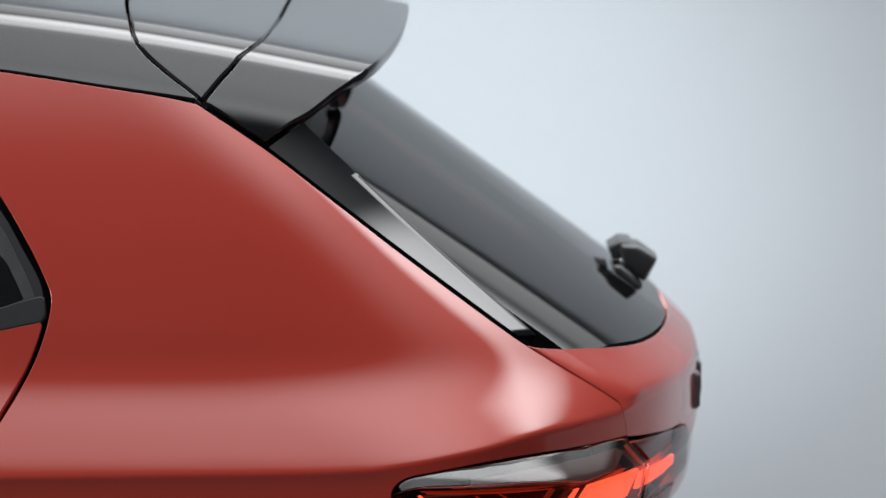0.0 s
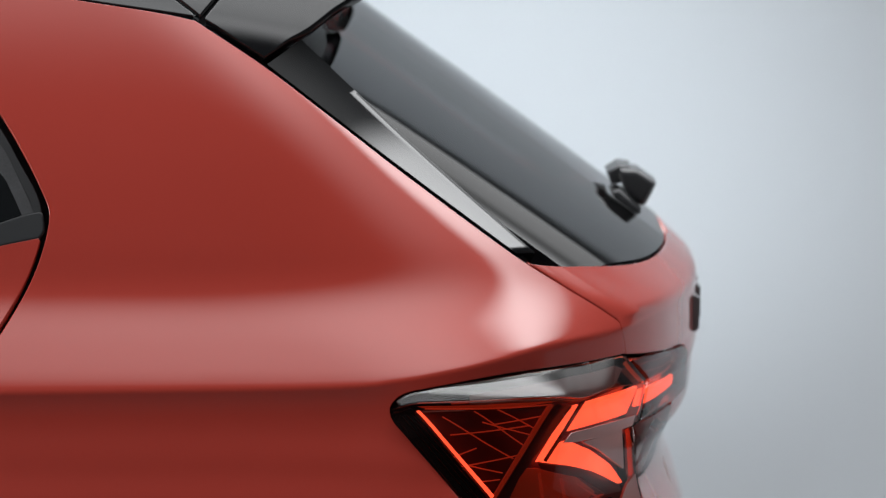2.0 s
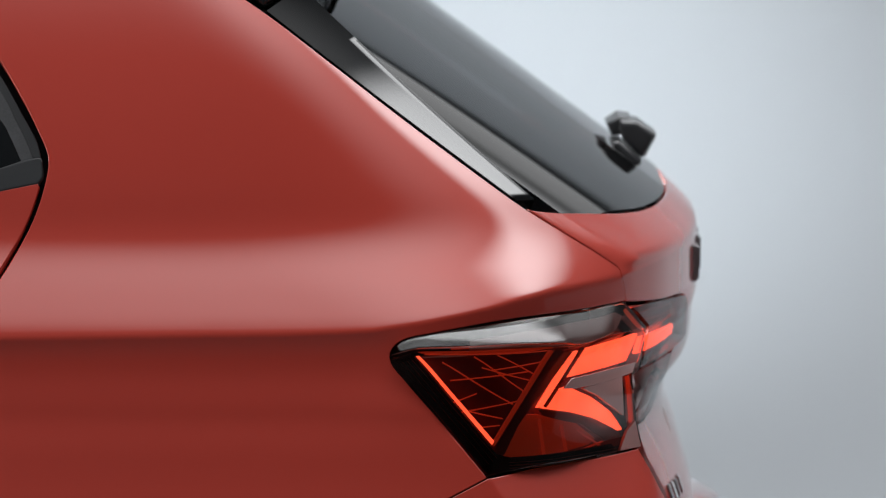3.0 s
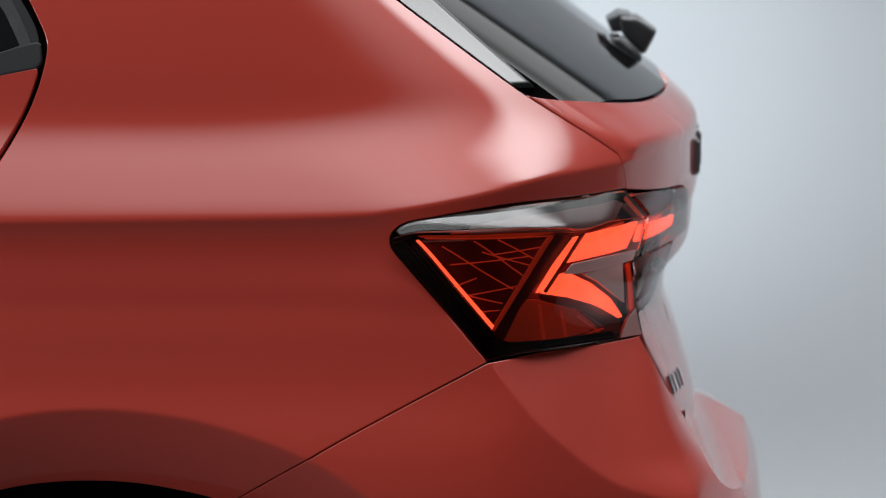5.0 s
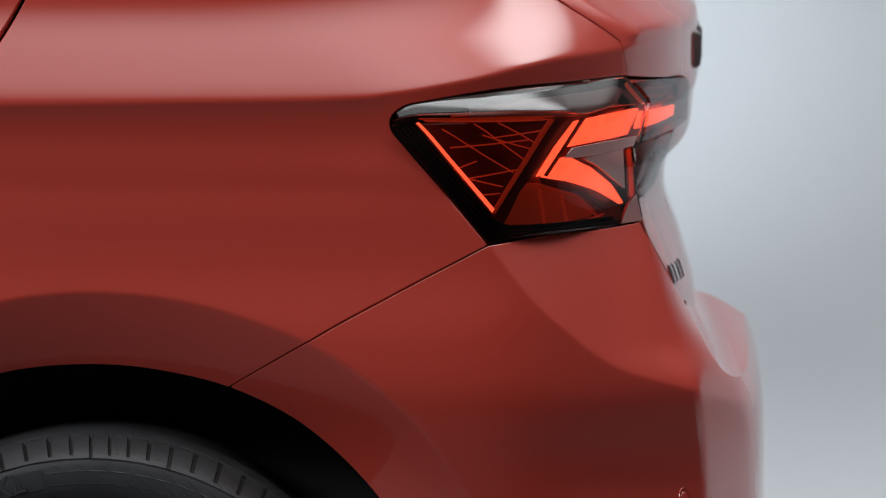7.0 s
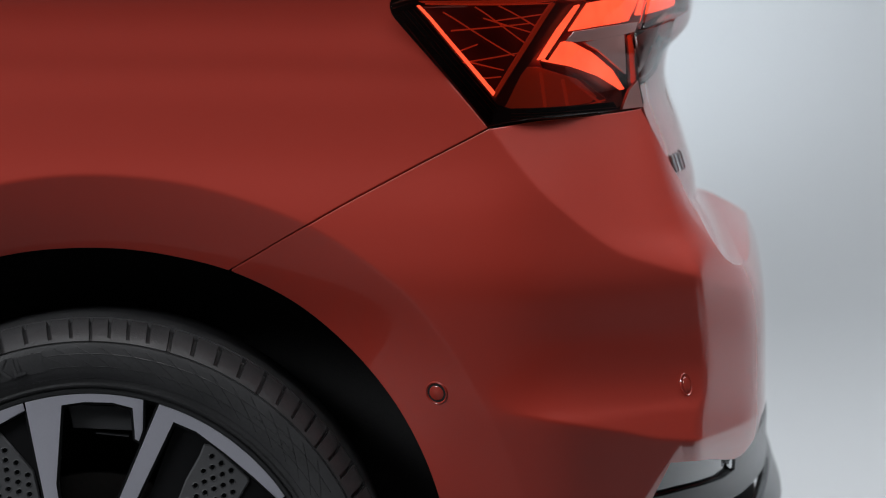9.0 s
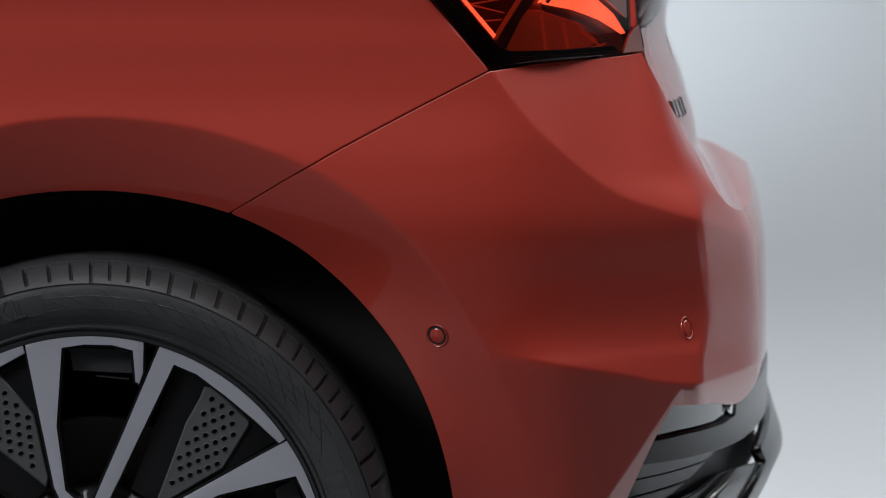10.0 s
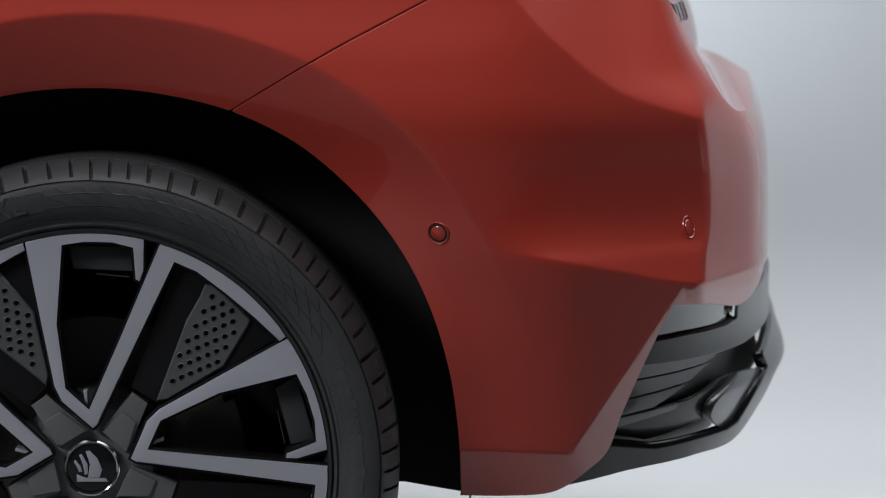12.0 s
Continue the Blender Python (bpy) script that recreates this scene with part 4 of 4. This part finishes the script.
part("floor_pan", bm, LINER, car, "black underbody panel")
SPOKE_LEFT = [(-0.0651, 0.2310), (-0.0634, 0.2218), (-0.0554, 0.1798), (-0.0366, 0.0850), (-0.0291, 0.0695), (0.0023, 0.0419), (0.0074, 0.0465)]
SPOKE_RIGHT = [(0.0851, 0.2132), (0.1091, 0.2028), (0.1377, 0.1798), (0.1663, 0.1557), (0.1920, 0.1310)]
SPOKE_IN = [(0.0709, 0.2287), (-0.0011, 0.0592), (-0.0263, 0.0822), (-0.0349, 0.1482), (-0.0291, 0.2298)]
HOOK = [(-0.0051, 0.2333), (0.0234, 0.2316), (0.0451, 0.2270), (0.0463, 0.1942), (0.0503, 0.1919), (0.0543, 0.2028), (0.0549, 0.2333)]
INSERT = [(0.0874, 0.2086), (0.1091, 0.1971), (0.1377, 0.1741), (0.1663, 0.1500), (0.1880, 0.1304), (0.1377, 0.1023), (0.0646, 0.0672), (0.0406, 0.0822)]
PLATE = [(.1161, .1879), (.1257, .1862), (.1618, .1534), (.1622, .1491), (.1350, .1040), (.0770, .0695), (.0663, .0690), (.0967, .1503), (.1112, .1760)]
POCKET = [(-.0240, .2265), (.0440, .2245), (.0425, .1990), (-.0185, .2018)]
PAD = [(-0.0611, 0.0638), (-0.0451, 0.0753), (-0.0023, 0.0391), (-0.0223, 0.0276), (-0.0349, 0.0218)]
# ---- rear wheel ----
FACE = .012
wheel = new("wheel")
wheel.parent = car
tagged(wheel, "dark alloy wheel with machined faces and low tyre")


def turned(pts, k):
    c, s = math.cos(radians(72 * k)), math.sin(radians(72 * k))
    return [(x * c + z * s, HUB_Z - x * s + z * c) for x, z in pts]


def arc(r, a0, a1, n):
    return [(r * math.cos(radians(a0 + (a1 - a0) * i / n)), r * math.sin(radians(a0 + (a1 - a0) * i / n))) for i in range(n + 1)]


def way_of(p):
    return math.degrees(math.atan2(p[1], p[0]))


def perforated(outline, holes, r, y):
    """A plate with round cups sunk into it: outline and holes in (x, z), face at y."""
    edge = np.array(shrink(outline, .0016))
    turns = np.linspace(0, 2 * math.pi, 13)[:-1]
    rims = [np.stack([hx + r * np.cos(turns), hz + r * np.sin(turns)], 1) for hx, hz in holes]
    flat = np.vstack([edge] + rims)
    n = len(edge)
    runs = [(i, (i + 1) % n) for i in range(n)]
    for k in range(len(rims)):
        runs += [(n + 12 * k + i, n + 12 * k + (i + 1) % 12) for i in range(12)]
    vs, _, fs, _, _, _ = delaunay_2d_cdt([Vector(p) for p in flat], runs, [], 0, 1e-7)
    bm = bmesh.new()
    top = [bm.verts.new((v[0], y, v[1])) for v in vs]
    middles = np.array([(vs[f[0]] + vs[f[1]] + vs[f[2]]) / 3 for f in fs])
    ok = inside(middles, edge)
    spots = np.array(holes)
    for f, p, good in zip(fs, middles, ok):
        if good and ((spots - p) ** 2).sum(1).min() > (r * .93) ** 2:
            bm.faces.new([top[i] for i in f])
    rings = [[bm.verts.new((x, y, z)) for x, z in edge], [bm.verts.new((x, y + .0016, z)) for x, z in outline], [bm.verts.new((x, y + .011, z)) for x, z in outline]]
    for a, b in zip(rings, rings[1:]):
        for i in range(n):
            bm.faces.new((a[i], a[(i + 1) % n], b[(i + 1) % n], b[i]))
    for hx, hz in holes:
        cup = [[bm.verts.new((hx + q * math.cos(a), y + d, hz + q * math.sin(a))) for a in turns] for q, d in ((r * 1.16, -.0001), (r * 1.04, -.0004), (r * .92, .0004), (r * .72, .0038), (r * .1, .0046))]
        for a, b in zip(cup, cup[1:]):
            for i in range(12):
                bm.faces.new((a[i], a[(i + 1) % 12], b[(i + 1) % 12], b[i]))
    return bm


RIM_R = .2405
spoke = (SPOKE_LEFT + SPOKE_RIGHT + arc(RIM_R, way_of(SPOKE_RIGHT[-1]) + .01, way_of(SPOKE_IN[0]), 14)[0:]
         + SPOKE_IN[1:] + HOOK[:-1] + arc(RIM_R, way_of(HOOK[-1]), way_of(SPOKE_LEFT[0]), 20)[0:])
def spun(bm, k):
    out = bm.copy()
    out.transform(Matrix.Translation((0, 0, HUB_Z)) @ Matrix.Rotation(radians(72 * k), 4, "Y"))
    return out


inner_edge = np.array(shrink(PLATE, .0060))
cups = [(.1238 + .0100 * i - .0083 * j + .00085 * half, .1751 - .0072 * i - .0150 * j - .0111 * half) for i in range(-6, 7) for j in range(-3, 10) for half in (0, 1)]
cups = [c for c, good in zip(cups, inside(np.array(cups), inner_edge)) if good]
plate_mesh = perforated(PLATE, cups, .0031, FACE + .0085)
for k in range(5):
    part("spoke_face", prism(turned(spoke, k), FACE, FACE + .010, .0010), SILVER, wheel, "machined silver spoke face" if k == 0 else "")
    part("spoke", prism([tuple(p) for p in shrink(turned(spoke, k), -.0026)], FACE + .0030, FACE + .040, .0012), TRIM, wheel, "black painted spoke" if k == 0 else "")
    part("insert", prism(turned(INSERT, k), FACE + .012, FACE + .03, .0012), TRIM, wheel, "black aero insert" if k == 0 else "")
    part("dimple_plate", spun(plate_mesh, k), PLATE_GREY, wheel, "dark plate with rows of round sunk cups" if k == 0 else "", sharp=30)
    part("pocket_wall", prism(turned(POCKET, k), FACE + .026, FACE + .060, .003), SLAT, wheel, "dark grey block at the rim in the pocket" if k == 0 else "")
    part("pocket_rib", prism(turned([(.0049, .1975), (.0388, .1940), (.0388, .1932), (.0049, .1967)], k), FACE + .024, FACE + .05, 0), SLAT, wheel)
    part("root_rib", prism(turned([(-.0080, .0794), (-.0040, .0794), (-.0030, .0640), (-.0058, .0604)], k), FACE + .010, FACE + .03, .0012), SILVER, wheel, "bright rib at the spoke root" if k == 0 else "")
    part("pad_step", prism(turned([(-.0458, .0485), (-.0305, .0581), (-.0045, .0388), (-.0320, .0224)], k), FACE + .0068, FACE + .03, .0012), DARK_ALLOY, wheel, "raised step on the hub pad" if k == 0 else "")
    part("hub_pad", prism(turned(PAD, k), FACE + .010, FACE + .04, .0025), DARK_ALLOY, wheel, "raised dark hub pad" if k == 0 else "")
    a = radians(90 + 36 - 72 * k)
    bm = revolve([(.0001, -.004), (.0085, -.004), (.0095, -.001), (.0095, .012)], (0, 0), 6)
    bm.transform(Matrix.Translation((.0565 * math.cos(a), FACE + .022, HUB_Z + .0565 * math.sin(a))))
    part("wheel_bolt", bm, SATIN, wheel, "black wheel bolt" if k == 0 else "")

part("hub", revolve([(.0001, FACE + .018), (.040, FACE + .018), (.062, FACE + .024), (.075, FACE + .045), (.075, FACE + .12)], (0, HUB_Z), 60), DARK_ALLOY, wheel, "dark wheel hub")
cap = new("hub_cap")
cap.parent = wheel
tagged(cap, "round hub cap with bright ring")
part("ring", revolve([(.0250, FACE + .012), (.0256, FACE + .0085), (.0272, FACE + .0078), (.0288, FACE + .0092), (.0292, FACE + .014)], (0, HUB_Z), 64), CHROME, cap, "bright metal ring")
part("disc", revolve([(.0001, FACE + .0095), (.020, FACE + .0098), (.0252, FACE + .0112)], (0, HUB_Z), 64), BLACK, cap, "gloss black disc")
for run in ([(-.015, -.014), (.017, -.014), (.0145, -.0105), (-.006, -.0105), (-.015, -.0065)], [(-.004, -.010), (.008, -.010), (.011, -.002), (.006, .010), (-.002, .018), (-.006, .017), (-.001, .004)], [(-.007, -.007), (-.0035, -.006), (-.004, .004), (-.010, .0145), (-.0125, .013), (-.008, .003)], [(-.013, -.004), (-.0095, -.004), (-.011, .002), (-.0165, .0085), (-.018, .006), (-.014, .001)]):
    part("emblem", prism([(x, HUB_Z + z) for x, z in run], FACE + .0082, FACE + .011, .0006), SILVER, cap, "plain bright emblem shape")

part("rim", revolve([(.2462, FACE + .016), (.2465, FACE + .004), (.2445, FACE + .0005), (.2415, FACE + .001), (.2400, FACE + .006), (.2360, FACE + .012), (.2310, FACE + .050), (.2260, FACE + .17), (.2360, FACE + .19)], (0, HUB_Z), 128), SATIN, wheel, "black alloy rim barrel")
part("brake_disc", revolve([(.001, .15), (.140, .15), (.142, .152), (.142, .172), (.001, .172)], (0, HUB_Z), 72), DISC, wheel, "steel brake disc")
bm = revolve([(.10, .125), (.152, .125), (.156, .130), (.156, .185), (.10, .185)], (0, HUB_Z), 14, closed=True, start=-24, end=22)
part("brake_caliper", bm, DISC, wheel, "grey brake caliper")
part("back_plate", revolve([(.001, .20), (.215, .205), (.222, .19)], (0, HUB_Z), 60), LINER, wheel, "black splash plate")

# tyre: rings of the cross-section, with cross grooves over the shoulder
ring = [(.236, .050), (.2440, FACE + .010), (.2475, FACE + .001), (.2500, FACE - .0005), (.2520, FACE + .0015), (.2545, FACE + .0010), (.2600, FACE - .0050), (.2660, FACE - .0085), (.2720, FACE - .0105), (.2800, FACE - .0114), (.2895, FACE - .0104),
        (.2934, FACE - .0086), (.2938, FACE - .0062), (.2950, FACE - .0060), (.2956, FACE - .0074), (.2985, FACE - .0044), (.3020, FACE + .0004), (.3072, FACE + .0100), (.3112, FACE + .0220), (.3128, FACE + .0330), (.3132, FACE + .0420), (.3065, FACE + .0430), (.3065, FACE + .0500), (.3132, FACE + .0510), (.3132, FACE + .085), (.3132, FACE + .12), (.3110, FACE + .185), (.30, FACE + .21), (.24, FACE + .20)]
BLOCKS = 84
pitch = np.array([1 - .17 * math.cos(2 * math.pi * (k - 19.5) / 10.5) for k in range(BLOCKS)])
starts = np.concatenate([[0], np.cumsum(pitch) * 360 / pitch.sum()])
angles = [starts[k] + f * (starts[k + 1] - starts[k]) for k in range(BLOCKS) for f in (0, .30, .60, .78, .80, .95, .97)]
rows, prof = [], np.array(ring)
for n, a in enumerate(angles):
    p = prof.copy()
    if n % 7 in (4, 5):
        cut = 1.0 if (n // 7) % 4 else 1.25
        for i in range(15 if cut > 1 else 16, 21):
            p[i] += (-.0060 * .85, .0060 * .5)
    wob = .0006 * math.sin(n * 1.7)
    ca, sa = math.cos(radians(a)), math.sin(radians(a))
    lean = np.clip((p[:, 0] - .300) / .018, 0, 1) * .010
    rows.append([(r * math.cos(radians(a) + e), y, max(HUB_Z + r * math.sin(radians(a) + e), .001)) for (r, y), e in zip(p, lean)])
rows.append(rows[0])
bm = grid_mesh(rows)
bmesh.ops.remove_doubles(bm, verts=bm.verts[:], dist=1e-5)
tyre = part("tyre", bm, RUBBER, wheel, "black low-profile tyre with fine sidewall relief", sharp=38)


def raised_block(r0, r1, a0, a1, name="raised_bar"):
    """A low raised patch on the tyre's sidewall, as a plain bar."""
    rows = []
    for a in np.linspace(a0, a1, 6):
        row = []
        for r, up in ((r0, -.0004), (r0 + .0006, .0007), ((r0 + r1) / 2, .0008), (r1 - .0006, .0007), (r1, -.0004)):
            y = float(np.interp(r, [p[0] for p in ring[5:12]], [p[1] for p in ring[5:12]]))
            row.append((r * math.cos(radians(a)), y - up, HUB_Z + r * math.sin(radians(a))))
        rows.append(row)
    return part(name, grid_mesh(rows), RUBBER, tyre)


for a0, a1, r0, r1 in ((22.6, 26.4, .2585, .2815), (19.2, 21.6, .262, .278), (16.0, 18.4, .262, .278), (13.4, 15.2, .258, .280), (11.7, 12.5, .262, .278), (8.2, 10.8, .262, .278), (5.0, 7.4, .262, .278), (1.6, 4.2, .262, .278), (-1.2, .6, .258, .280), (-4.8, -2.0, .262, .278), (-6.6, -5.8, .258, .282)):
    raised_block(r0, r1, a0, a1)
for i in range(9):
    raised_block(.2745, .2768, 41 + i * 1.35, 41.8 + i * 1.35)
    raised_block(.2690, .2708, 43 + i * 1.15, 43.7 + i * 1.15)
for i in range(13):
    raised_block(.2545, .2562, 20 - i * 1.4, 20.9 - i * 1.4)
for i in range(8):
    raised_block(.2570, .2590, 96 + i * 1.5, 96.9 + i * 1.5)
# smooth patch behind the load mark
for a0 in (99.5, 104.5):
    raised_block(.2670, .2890, a0, a0 + 4.8, "smooth_patch")
# fine raised lines between the bars
def sidewall_y(r):
    return float(np.interp(r, [p[0] for p in ring[5:12]], [p[1] for p in ring[5:12]]))


for a in np.arange(32, 99, 4.6):
    rows = []
    for t in np.linspace(0, 1, 10):
        r, aa = .2635 + .0265 * t, radians(a - 5 + 10 * t)
        w = .0009 / r
        rows.append([(r * math.cos(aa + e * w), sidewall_y(r) + .0003 - (e == 0) * .0010, HUB_Z + r * math.sin(aa + e * w)) for e in (-1, 0, 1)])
    part("relief_line", grid_mesh(rows), RUBBER, tyre)
for r in (.2575, .2700, .2830):
    part("relief_line", revolve([(r - .0008, sidewall_y(r) + .0003), (r, sidewall_y(r) - .0007), (r + .0008, sidewall_y(r) + .0003)], (0, HUB_Z), 70, start=30, end=98.5), RUBBER, tyre)
# load mark
font = bpy.data.curves.new("load_mark", "FONT")
font.body, font.size, font.extrude, font.align_x, font.align_y = "XL", .030, .0012, "CENTER", "CENTER"
tmp = bpy.data.objects.new("load_mark", font)
text_mesh = bpy.data.meshes.new_from_object(tmp)
bpy.data.objects.remove(tmp)
text_mesh.transform(Matrix.Translation((-.0820, FACE - .0112, HUB_Z + .2660)) @ Matrix.Rotation(radians(-17), 4, "Y") @ Matrix.Rotation(radians(90), 4, "X"))
text_mesh.materials.append(RUBBER)
mark = new("load_mark", text_mesh)
mark.parent = tyre
tagged(mark, "raised load mark XL")
